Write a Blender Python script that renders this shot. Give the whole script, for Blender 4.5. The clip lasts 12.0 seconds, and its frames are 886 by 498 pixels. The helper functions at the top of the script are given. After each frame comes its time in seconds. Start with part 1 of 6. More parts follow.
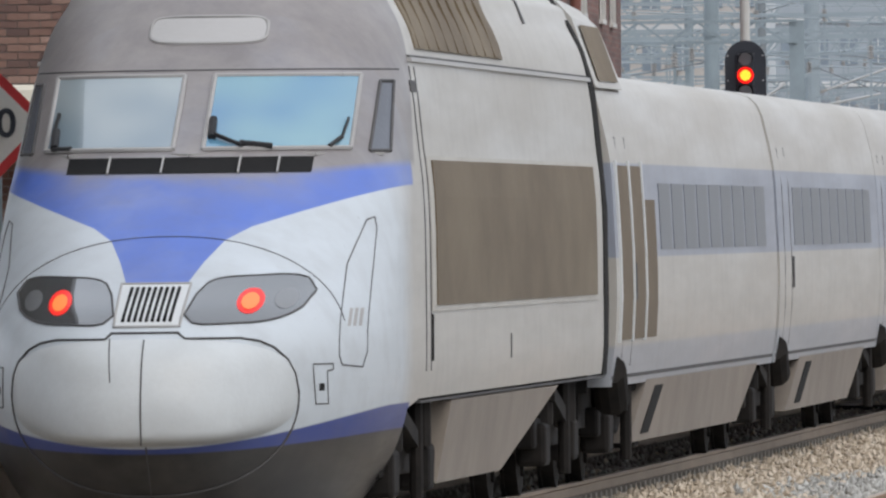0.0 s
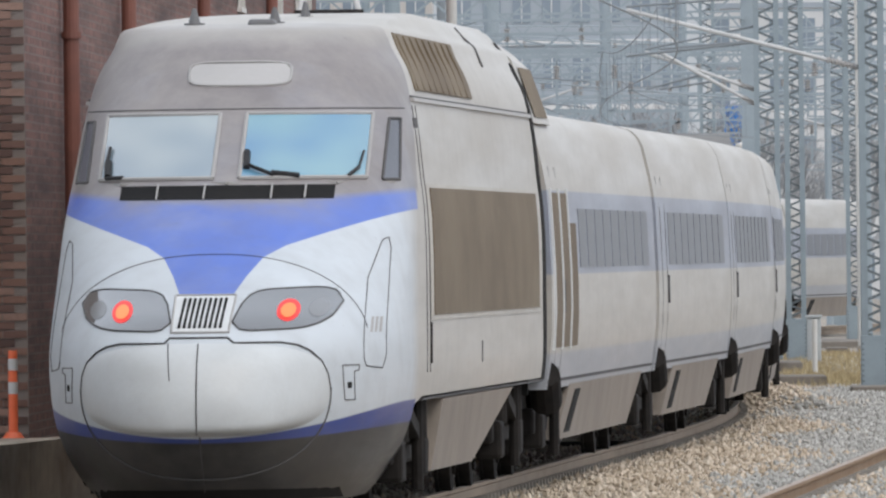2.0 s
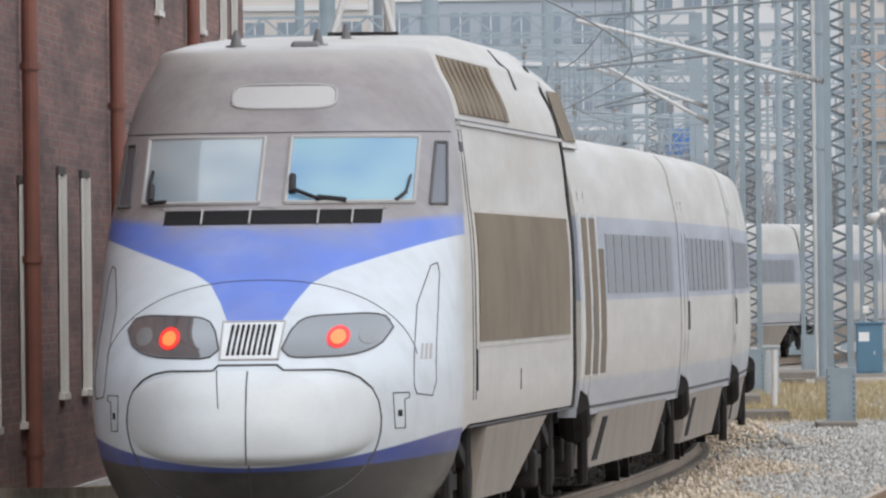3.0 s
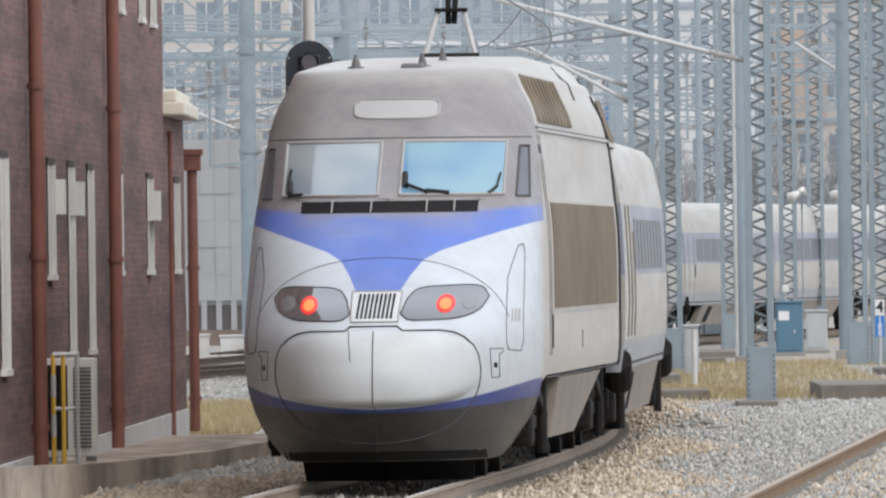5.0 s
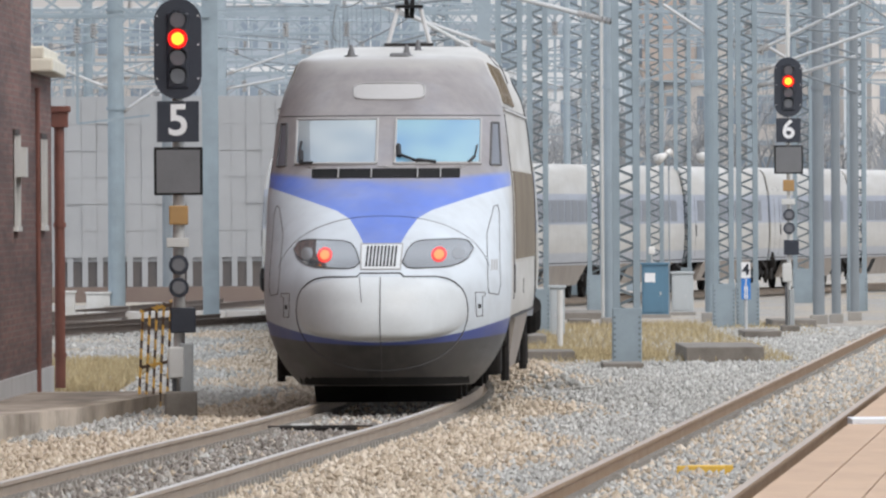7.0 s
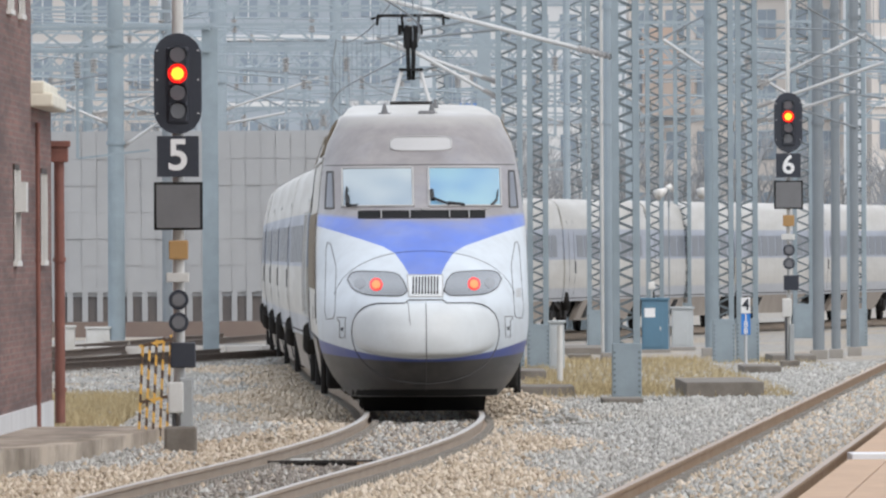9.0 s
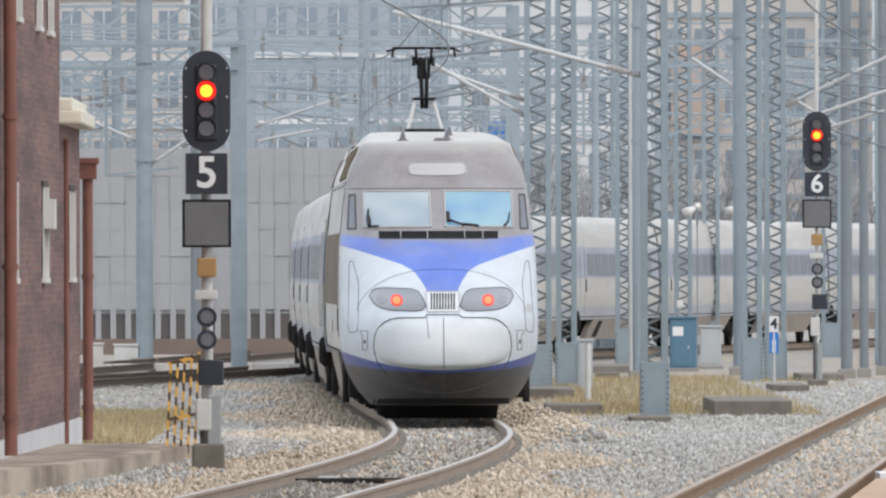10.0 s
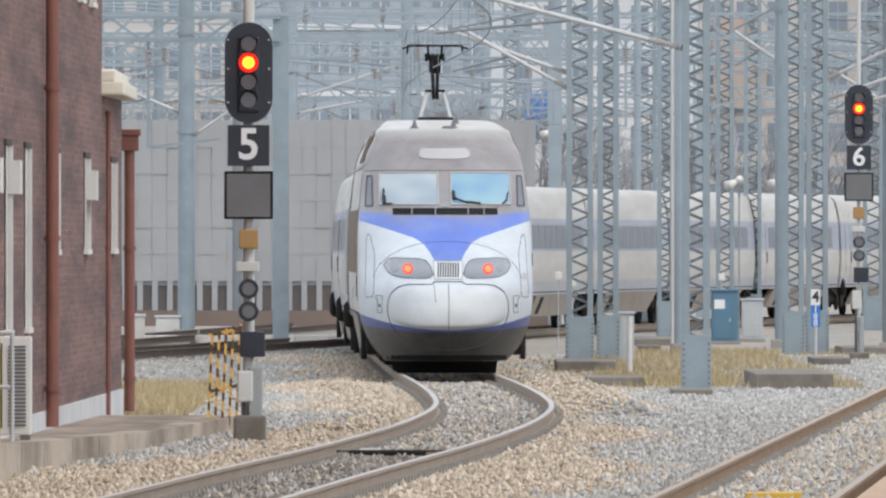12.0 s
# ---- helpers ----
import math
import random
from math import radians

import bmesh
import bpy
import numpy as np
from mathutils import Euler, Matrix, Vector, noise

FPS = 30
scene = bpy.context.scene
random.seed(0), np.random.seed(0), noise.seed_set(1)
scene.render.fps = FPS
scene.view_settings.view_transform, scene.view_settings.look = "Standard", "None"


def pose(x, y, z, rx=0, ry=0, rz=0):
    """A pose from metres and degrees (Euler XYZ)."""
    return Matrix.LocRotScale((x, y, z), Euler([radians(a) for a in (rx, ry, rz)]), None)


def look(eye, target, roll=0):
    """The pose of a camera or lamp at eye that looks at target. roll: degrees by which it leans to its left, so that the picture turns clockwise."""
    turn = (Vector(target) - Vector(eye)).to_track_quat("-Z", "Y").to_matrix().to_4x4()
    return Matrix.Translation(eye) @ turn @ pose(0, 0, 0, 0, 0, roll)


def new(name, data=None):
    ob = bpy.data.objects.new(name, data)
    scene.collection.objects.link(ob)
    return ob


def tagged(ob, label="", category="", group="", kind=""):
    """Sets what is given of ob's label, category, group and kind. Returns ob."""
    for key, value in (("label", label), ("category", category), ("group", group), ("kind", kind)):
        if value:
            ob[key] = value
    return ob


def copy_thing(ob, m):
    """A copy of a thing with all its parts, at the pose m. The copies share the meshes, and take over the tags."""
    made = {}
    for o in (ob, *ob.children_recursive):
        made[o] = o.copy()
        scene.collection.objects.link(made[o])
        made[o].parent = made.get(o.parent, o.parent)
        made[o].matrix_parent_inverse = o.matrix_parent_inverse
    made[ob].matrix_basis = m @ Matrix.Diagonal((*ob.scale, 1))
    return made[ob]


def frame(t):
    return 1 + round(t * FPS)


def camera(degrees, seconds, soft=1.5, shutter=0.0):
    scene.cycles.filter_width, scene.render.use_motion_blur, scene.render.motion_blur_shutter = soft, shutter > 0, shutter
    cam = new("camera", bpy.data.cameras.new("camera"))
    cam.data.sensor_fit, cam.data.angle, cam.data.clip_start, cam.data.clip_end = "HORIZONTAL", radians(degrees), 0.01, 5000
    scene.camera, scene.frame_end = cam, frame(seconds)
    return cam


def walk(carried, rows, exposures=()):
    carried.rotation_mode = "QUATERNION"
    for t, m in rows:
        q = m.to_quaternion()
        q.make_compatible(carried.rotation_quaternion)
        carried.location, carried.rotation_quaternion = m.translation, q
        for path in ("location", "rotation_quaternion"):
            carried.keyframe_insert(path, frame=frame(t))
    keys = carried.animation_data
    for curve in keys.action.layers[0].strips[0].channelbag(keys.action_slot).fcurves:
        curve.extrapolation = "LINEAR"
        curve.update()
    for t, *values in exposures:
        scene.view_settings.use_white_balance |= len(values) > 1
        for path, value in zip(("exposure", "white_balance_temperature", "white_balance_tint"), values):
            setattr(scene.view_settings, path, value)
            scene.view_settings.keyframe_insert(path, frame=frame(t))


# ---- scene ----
# ---- camera: a long lens beside the line, swung by hand; the zoom of the first seconds is a glide along the line of sight
FOCAL, HEIGHT = 28068.0, 2.1          # picture units per unit of tangent; eye above the rails
cam = camera(2 * math.degrees(math.atan(784 / FOCAL)), 12.0, soft=2.35)


def sight(u, v, back=0.0, roll=0.0):
    """A pose that looks along the bearing u, v (in units of the focal length), drawn back along it."""
    way = Vector(((u - 784) / FOCAL, 1.0, (430 - v) / FOCAL)).normalized()
    eye = Vector((0, 0, HEIGHT)) - way * back
    return look(eye, eye + way * 100, roll)


PATH = [
    (0.0, -187, 461, 29.6, -0.7), (0.5, -1, 454.5, 23.3, -0.7), (1.0, 150, 443, 23.4, -0.7), (1.5, 279, 443.6, 22.0, -0.7),
    (2.0, 418, 419.5, 16.7, -0.7), (2.5, 507, 390, 5.0, -0.7), (3.0, 530, 374, 0.3, -0.7), (3.2, 528, 374, 0.0, -0.7),
    (4.8, 641, 412, 0.0, -0.73), (5.0, 672, 412, 0.0, -0.80), (5.5, 741, 433, 0.0, -0.59), (6.0, 798, 455, 0.0, -0.37),
    (6.5, 853, 475, 0.0, -0.30), (7.0, 907.5, 486, 0.0, -0.32), (7.2, 928, 482, 0.0, -0.32), (8.0, 935, 452, 0.0, -0.31),
    (9.0, 908, 424, 0.0, -0.29), (9.5, 886, 407, 0.0, -0.19), (10.0, 858, 392, 0.0, -0.14), (10.5, 830, 401, 0.0, -0.09),
    (11.0, 812, 406, 0.0, -0.07), (11.5, 798, 420, 0.0, -0.08), (12.0, 784, 441, 0.0, 0.0)]
walk(cam, [(t, sight(u, v, back, roll)) for t, u, v, back, roll in PATH], exposures=[(0.0, 0.03), (1.5, 0.09), (2.5, 0.2), (3.2, 0.28), (5.0, 0.36), (7.0, 0.39), (9.0, 0.35), (12.0, 0.33)])

# ---- overcast daylight
world = bpy.data.worlds.new("overcast")
scene.world = world
world.use_nodes = True
wn = world.node_tree
sky = wn.nodes.new("ShaderNodeTexSky")
sky.sky_type, sky.sun_disc = "NISHITA", False
sky.sun_elevation, sky.sun_rotation = radians(50), radians(145)
sky.air_density, sky.dust_density, sky.ozone_density = 1.0, 6.0, 1.0
soften = wn.nodes.new("ShaderNodeMix")
soften.data_type = "RGBA"
soften.inputs["Factor"].default_value = 0.75
soften.inputs["B"].default_value = (8.75, 9.35, 10.4, 1)
wn.links.new(sky.outputs["Color"], soften.inputs["A"])
back_node = wn.nodes["Background"]
wn.links.new(soften.outputs["Result"], back_node.inputs["Color"])
back_node.inputs["Strength"].default_value = 0.115
sun_data = bpy.data.lights.new("sun", "SUN")
sun_data.energy, sun_data.angle, sun_data.color = 0.68, radians(50), (1.0, 0.96, 0.9)
sun = new("sun", sun_data)
sun.matrix_basis = look((38, -55, 80), (0, 0, 0))


# ---- materials
def nodes_of(name, rough=0.6, metal=0.0):
    m = bpy.data.materials.new(name)
    m.use_nodes = True
    b = m.node_tree.nodes["Principled BSDF"]
    b.inputs["Roughness"].default_value, b.inputs["Metallic"].default_value = rough, metal
    return m, m.node_tree, b


def link(tree, a, b):
    tree.links.new(a, b)


def math_node(tree, op, a, b=None, clamp=False):
    n = tree.nodes.new("ShaderNodeMath")
    n.operation, n.use_clamp = op, clamp
    for i, v in enumerate((a, b)):
        if v is None:
            continue
        if isinstance(v, (int, float)):
            n.inputs[i].default_value = v
        else:
            link(tree, v, n.inputs[i])
    return n.outputs[0]


def mix(tree, fac, a, b):
    n = tree.nodes.new("ShaderNodeMix")
    n.data_type = "RGBA"
    for key, v in (("Factor", fac), ("A", a), ("B", b)):
        if isinstance(v, (int, float)):
            n.inputs[key].default_value = v
        elif isinstance(v, tuple):
            n.inputs[key].default_value = (*v, 1)
        else:
            link(tree, v, n.inputs[key])
    return n.outputs["Result"]


def coords(tree, scale=(1, 1, 1)):
    tc = tree.nodes.new("ShaderNodeTexCoord")
    mp = tree.nodes.new("ShaderNodeMapping")
    mp.inputs["Scale"].default_value = scale
    link(tree, tc.outputs["Object"], mp.inputs["Vector"])
    return mp.outputs["Vector"]


def noise_tex(tree, scale, detail=4, stretch=(1, 1, 1), rough=0.6):
    n = tree.nodes.new("ShaderNodeTexNoise")
    n.inputs["Scale"].default_value, n.inputs["Detail"].default_value, n.inputs["Roughness"].default_value = scale, detail, rough
    link(tree, coords(tree, stretch), n.inputs["Vector"])
    return n.outputs["Fac"]


def ramp(tree, fac, lo, hi):
    n = tree.nodes.new("ShaderNodeMapRange")
    n.inputs["From Min"].default_value, n.inputs["From Max"].default_value = lo, hi
    link(tree, fac, n.inputs["Value"])
    return n.outputs["Result"]


def bump(tree, bsdf, height, strength, distance):
    n = tree.nodes.new("ShaderNodeBump")
    n.inputs["Strength"].default_value, n.inputs["Distance"].default_value = strength, distance
    link(tree, height, n.inputs["Height"])
    link(tree, n.outputs["Normal"], bsdf.inputs["Normal"])


def worn(name, base, dirt, rough=0.6, metal=0.0, coarse=0.8, fine=25.0, amount=0.5, relief=0.004, stretch=(1, 1, 1)):
    """A surface with stains at a coarse scale and grain at a fine one."""
    m, t, b = nodes_of(name, rough, metal)
    b.inputs["Specular IOR Level"].default_value = 0.5 if max(base) > 0.03 else 0.15
    big = ramp(t, noise_tex(t, coarse, 5, stretch), 0.38, 0.72)
    small = noise_tex(t, fine, 3)
    colour = mix(t, math_node(t, "MULTIPLY", big, amount), base, dirt)
    shade = ramp(t, small, 0.2, 0.9)
    link(t, mix(t, math_node(t, "MULTIPLY", shade, 0.35 * amount + 0.05), colour, dirt), b.inputs["Base Color"])
    link(t, ramp(t, big, -1.0, 1.2), b.inputs["Roughness"]) if metal == 0 and rough > 0.9 else None
    bump(t, b, small, 0.5, relief)
    return m


def glow(name, colour, strength):
    m, t, b = nodes_of(name, 0.3)
    b.inputs["Base Color"].default_value = (*(c * 0.25 for c in colour), 1)
    b.inputs["Specular IOR Level"].default_value = 0.2
    b.inputs["Emission Color"].default_value = (*colour, 1)
    b.inputs["Emission Strength"].default_value = strength
    return m


def livery(name, tail=True):
    """Train paint: white shell, blue hood and sill stripe, grey cab and skirt, road dirt. Painted zones follow the shell's own axes."""
    m, t, b = nodes_of(name, 0.32)
    tc = t.nodes.new("ShaderNodeTexCoord")
    sep = t.nodes.new("ShaderNodeSeparateXYZ")
    link(t, tc.outputs["Object"], sep.inputs[0])
    x, y, z = sep.outputs
    ax = math_node(t, "ABSOLUTE", x)
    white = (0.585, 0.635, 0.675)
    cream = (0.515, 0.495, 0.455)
    blue, grey, dark = (0.062, 0.15, 0.58), (0.205, 0.188, 0.19), (0.024, 0.024, 0.026)
    streak = ramp(t, noise_tex(t, 1.2, 6, (1, 0.10, 1.6)), 0.35, 0.75)
    blot = ramp(t, noise_tex(t, 3.0, 6), 0.45, 0.8)

    def above(v, edge, soft=0.006):
        return ramp(t, math_node(t, "SUBTRACT", v, edge), -soft, soft)

    if tail:
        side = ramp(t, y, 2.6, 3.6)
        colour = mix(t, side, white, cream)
        # hood: the blue's lower edge sweeps down to the grille
        curve = t.nodes.new("ShaderNodeValToRGB")
        link(t, math_node(t, "DIVIDE", ax, 1.5), curve.inputs["Fac"])
        e = curve.color_ramp.elements
        stops = ((0.0, 0.0), (0.14, 0.02), (0.19, 0.16), (0.26, 0.31), (0.36, 0.40), (0.55, 0.50), (0.75, 0.60), (0.9, 0.67), (1.0, 0.72))
        while len(e) < len(stops):
            e.new(0.5)
        for el, (p, v) in zip(e, stops):
            el.position, el.color = p, (v, v, v, 1)
        edge = math_node(t, "ADD", math_node(t, "MULTIPLY", curve.outputs["Color"], 0.98), 1.79)
        hood = math_node(t, "MULTIPLY", above(z, edge), math_node(t, "SUBTRACT", 1.0, above(y, 3.75)))
        colour = mix(t, hood, colour, blue)
        cowl = math_node(t, "ADD", 2.53, math_node(t, "MULTIPLY", math_node(t, "MULTIPLY", ax, ax), 0.045))
        cab = math_node(t, "MULTIPLY", above(z, cowl, 0.03), math_node(t, "SUBTRACT", 1.0, above(y, math_node(t, "ADD", 4.05, math_node(t, "MULTIPLY", math_node(t, "SUBTRACT", z, 2.62), 0.75)), 0.02)))
        cab = math_node(t, "MULTIPLY", cab, math_node(t, "SUBTRACT", 1.0, math_node(t, "MULTIPLY", above(z, 3.88, 0.13), 0.8)))
        soot = ramp(t, noise_tex(t, 2.2, 6, (1, 1, 0.45), 0.7), 0.36, 0.70)
        colour = mix(t, cab, colour, mix(t, soot, grey, (0.31, 0.285, 0.275)))
        # dust blown out of the slot settles on the hood
        dusty = math_node(t, "MULTIPLY", ramp(t, z, 2.20, 2.53), math_node(t, "SUBTRACT", 1.0, ramp(t, ax, 0.75, 1.25)))
        dusty = math_node(t, "MULTIPLY", math_node(t, "MULTIPLY", dusty, dusty), ramp(t, noise_tex(t, 1.8, 5), 0.2, 0.6))
        colour = mix(t, math_node(t, "MULTIPLY", math_node(t, "MULTIPLY", dusty, 0.75), math_node(t, "SUBTRACT", 1.0, above(z, 2.60))), colour, (0.25, 0.24, 0.26))
        pale = math_node(t, "MULTIPLY", hood, ramp(t, noise_tex(t, 1.1, 4, (1, 0.6, 1)), 0.45, 0.75))
        colour = mix(t, math_node(t, "MULTIPLY", pale, 0.22), colour, (0.45, 0.50, 0.62))
        # Shade under the coupler cover is painted in: darker blue stripe, thin at centre.
        bow = math_node(t, "ADD", 0.70, math_node(t, "MULTIPLY", math_node(t, "MULTIPLY", ax, ax), 0.13))
        colour = mix(t, math_node(t, "MULTIPLY", math_node(t, "SUBTRACT", 1.0, above(z, bow)), math_node(t, "SUBTRACT", 1.0, above(y, 3.4))), colour, (0.035, 0.065, 0.27))
        low = math_node(t, "ADD", 0.665, math_node(t, "MULTIPLY", math_node(t, "MULTIPLY", ax, ax), 0.06))
        # Skirt grey is deepened to near black for the shade under the nose.
        colour = mix(t, math_node(t, "SUBTRACT", 1.0, above(z, low)), colour, dark)
    else:
        colour = mix(t, 0.0, cream, cream)
        band = math_node(t, "MULTIPLY", above(z, 1.90), math_node(t, "SUBTRACT", 1.0, above(z, 2.68)))
        colour = mix(t, band, colour, (0.31, 0.34, 0.41))
        colour = mix(t, math_node(t, "SUBTRACT", 1.0, above(z, 1.17, 0.02)), colour, (0.40, 0.42, 0.455))
    grime = math_node(t, "MULTIPLY", streak, 0.20)
    colour = mix(t, grime, colour, (0.33, 0.31, 0.28))
    colour = mix(t, math_node(t, "MULTIPLY", blot, 0.20), colour, (0.19, 0.17, 0.155))
    specks = ramp(t, noise_tex(t, 16.0, 3), 0.70, 0.76)
    colour = mix(t, math_node(t, "MULTIPLY", specks, 0.35), colour, (0.12, 0.11, 0.10))
    link(t, colour, b.inputs["Base Color"])
    link(t, ramp(t, streak, -1.2, 2.6), b.inputs["Roughness"])
    bump(t, b, noise_tex(t, 0.9, 2, (1, 0.5, 1)), 0.25, 0.02)
    return m


TAIL_PAINT, COACH_PAINT = livery("tail_car_paint"), livery("coach_paint", False)
FRAME_PAINT = worn("frame_paint", (0.56, 0.54, 0.49), (0.36, 0.33, 0.29), 0.5, amount=0.5)
WHITE = worn("white_paint", (0.66, 0.68, 0.68), (0.42, 0.42, 0.42), 0.35, amount=0.35)
COVER = worn("cover_white", (0.60, 0.63, 0.64), (0.42, 0.43, 0.43), 0.38, amount=0.4, coarse=1.6)
SEAM = worn("dark_seam", (0.075, 0.075, 0.08), (0.12, 0.11, 0.10), 0.8)
GAP = worn("gangway_black", (0.02, 0.02, 0.02), (0.04, 0.038, 0.035), 0.9)
BROWN = worn("dusty_brown_mesh", (0.135, 0.100, 0.062), (0.235, 0.19, 0.13), 0.75, coarse=1.1, amount=0.8, stretch=(1, 0.35, 0.7))
BLACK = worn("black_metal", (0.010, 0.010, 0.011), (0.03, 0.028, 0.025), 0.8)
# Dusty black, deepened in colour for the shadow under the cars.
UNDER = worn("brake_dust_and_shade_black", (0.014, 0.013, 0.013), (0.05, 0.043, 0.037), 0.8, coarse=2.5)
SKIRT = worn("dusty_skirt", (0.31, 0.265, 0.22), (0.17, 0.14, 0.115), 0.6, coarse=1.0, amount=0.7)
ROOF_GREY = worn("roof_grey", (0.42, 0.41, 0.40), (0.25, 0.24, 0.23), 0.6)
RUBBER = worn("wiper_black", (0.02, 0.02, 0.022), (0.05, 0.05, 0.05), 0.5)
RED_GLOW = glow("red_lamp", (0.85, 0.035, 0.03), 0.95)
RED_CORE = glow("red_core", (1.0, 0.17, 0.045), 1.5)
GREY_RAIL = worn("dusty_tan_rail", (0.36, 0.285, 0.215), (0.23, 0.17, 0.12), 0.7, 0.1, coarse=3, stretch=(1, 0.3, 1))
STEEL = worn("rail_steel", (0.52, 0.48, 0.43), (0.36, 0.31, 0.25), 0.4, 0.5, coarse=2)
BROWN_CROWN = worn("brown_rail_crown", (0.40, 0.31, 0.235), (0.29, 0.21, 0.145), 0.5, 0.2, coarse=2)
RUST = worn("rusty_rail_side", (0.25, 0.155, 0.085), (0.37, 0.28, 0.19), 0.85, coarse=3, stretch=(1, 0.3, 1))
CONCRETE = worn("concrete", (0.36, 0.34, 0.31), (0.17, 0.15, 0.13), 0.9, coarse=1.2)
SLEEPER = worn("sleeper_concrete", (0.30, 0.28, 0.25), (0.16, 0.14, 0.12), 0.9, coarse=2)
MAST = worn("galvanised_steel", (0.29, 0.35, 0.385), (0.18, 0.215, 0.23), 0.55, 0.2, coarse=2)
# Paler, bluer copy of MAST: distance haze is put into the colour.
MAST_FAR = worn("hazed_steel", (0.33, 0.39, 0.43), (0.25, 0.295, 0.325), 0.6, 0.1, coarse=2)
DARK_PLATE = worn("dark_sheet", (0.16, 0.16, 0.165), (0.11, 0.11, 0.11), 0.5, coarse=3)
NAVY = worn("signal_black", (0.018, 0.022, 0.035), (0.05, 0.055, 0.065), 0.45)
CREAM = worn("cream_paint", (0.78, 0.74, 0.62), (0.5, 0.45, 0.36), 0.6)
PIPE = worn("oxide_red_pipe", (0.24, 0.095, 0.07), (0.13, 0.06, 0.05), 0.6, coarse=3)


def glassy(name, tint, rough=0.04):
    m, t, b = nodes_of(name, rough)
    b.inputs["Base Color"].default_value = (*tint, 1)
    b.inputs["Specular IOR Level"].default_value = 0.9
    b.inputs["Coat Weight"].default_value = 1.0
    b.inputs["Coat Roughness"].default_value = 0.03
    return m


def ground_mat():
    m, t, b = nodes_of("ballast", 0.95)
    stones = t.nodes.new("ShaderNodeTexVoronoi")
    stones.inputs["Scale"].default_value = 12
    link(t, coords(t, (1, 1, 0.3)), stones.inputs["Vector"])
    patch = ramp(t, noise_tex(t, 0.25, 5, (1.6, 0.35, 1)), 0.42, 0.62)
    base = mix(t, patch, (0.40, 0.39, 0.365), (0.50, 0.42, 0.32))
    sepc = t.nodes.new("ShaderNodeSeparateColor")
    link(t, stones.outputs["Color"], sepc.inputs[0])
    link(t, mix(t, math_node(t, "MULTIPLY", sepc.outputs[0], 0.55), base, (0.15, 0.14, 0.13)), b.inputs["Base Color"])
    bump(t, b, stones.outputs["Distance"], 1.0, 0.05)
    return m


GROUND = ground_mat()


def brick_mat():
    m, t, b = nodes_of("red_brick", 0.9)
    br = t.nodes.new("ShaderNodeTexBrick")
    tc = t.nodes.new("ShaderNodeTexCoord")
    sep = t.nodes.new("ShaderNodeSeparateXYZ")
    link(t, tc.outputs["Object"], sep.inputs[0])
    com = t.nodes.new("ShaderNodeCombineXYZ")
    link(t, math_node(t, "ADD", sep.outputs[0], sep.outputs[1]), com.inputs[0])
    link(t, sep.outputs[2], com.inputs[1])
    link(t, com.outputs[0], br.inputs["Vector"])
    br.inputs["Scale"].default_value = 1.0
    br.inputs["Brick Width"].default_value, br.inputs["Row Height"].default_value = 0.22, 0.075
    br.inputs["Mortar Size"].default_value, br.inputs["Bias"].default_value = 0.010, 0.0
    br.inputs["Color1"].default_value = (0.30, 0.145, 0.115, 1)
    br.inputs["Color2"].default_value = (0.145, 0.08, 0.07, 1)
    br.inputs["Mortar"].default_value = (0.24, 0.18, 0.16, 1)
    stain = ramp(t, noise_tex(t, 0.5, 5, (1, 0.4, 1)), 0.4, 0.75)
    soot = ramp(t, noise_tex(t, 2.2, 6, (1, 0.07, 1), 0.7), 0.42, 0.66)
    faded = ramp(t, noise_tex(t, 5.0, 4, (1, 0.05, 1.6), 0.7), 0.52, 0.72)
    wall = mix(t, math_node(t, "MULTIPLY", stain, 0.45), br.outputs["Color"], (0.105, 0.066, 0.06))
    wall = mix(t, math_node(t, "MULTIPLY", faded, 0.45), wall, (0.36, 0.21, 0.17))
    link(t, mix(t, math_node(t, "MULTIPLY", soot, 0.74), wall, (0.06, 0.042, 0.04)), b.inputs["Base Color"])
    bump(t, b, math_node(t, "SUBTRACT", 1.0, br.outputs["Fac"]), 0.8, 0.01)
    return m


BRICK = brick_mat()


# ---- mesh helpers
def finish(bm, name, material, parent=None, smooth=False):
    me = bpy.data.meshes.new(name)
    bm.normal_update()
    bm.to_mesh(me)
    bm.free()
    if smooth:
        me.polygons.foreach_set("use_smooth", [True] * len(me.polygons))
    for mm in (material if isinstance(material, (list, tuple)) else (material,)):
        me.materials.append(mm)
    ob = new(name, me)
    ob.parent = parent
    return ob


def part(name, bm, material, parent, label="", smooth=False):
    ob = finish(bm, name, material, parent, smooth)
    return tagged(ob, label) if label else ob


def thing(name, label, category, m=None, group="", kind=""):
    ob = new(name)
    ob.empty_display_size = 0.2
    ob.matrix_basis = m or Matrix()
    return tagged(ob, label, category, group, kind)


def box(bm, x0, x1, y0, y1, z0, z1, bevel=0.0):
    r = bmesh.ops.create_cube(bm, size=1, matrix=Matrix.LocRotScale(((x0 + x1) / 2, (y0 + y1) / 2, (z0 + z1) / 2), None, (x1 - x0, y1 - y0, z1 - z0)))
    if bevel:
        edges = {e for v in r["verts"] for e in v.link_edges}
        bmesh.ops.bevel(bm, geom=list(edges), offset=bevel, segments=2, affect="EDGES", profile=0.5)
    return bm


def boxes(*dims, bevel=0.0):
    bm = bmesh.new()
    for d in dims:
        box(bm, *d, bevel=bevel)
    return bm


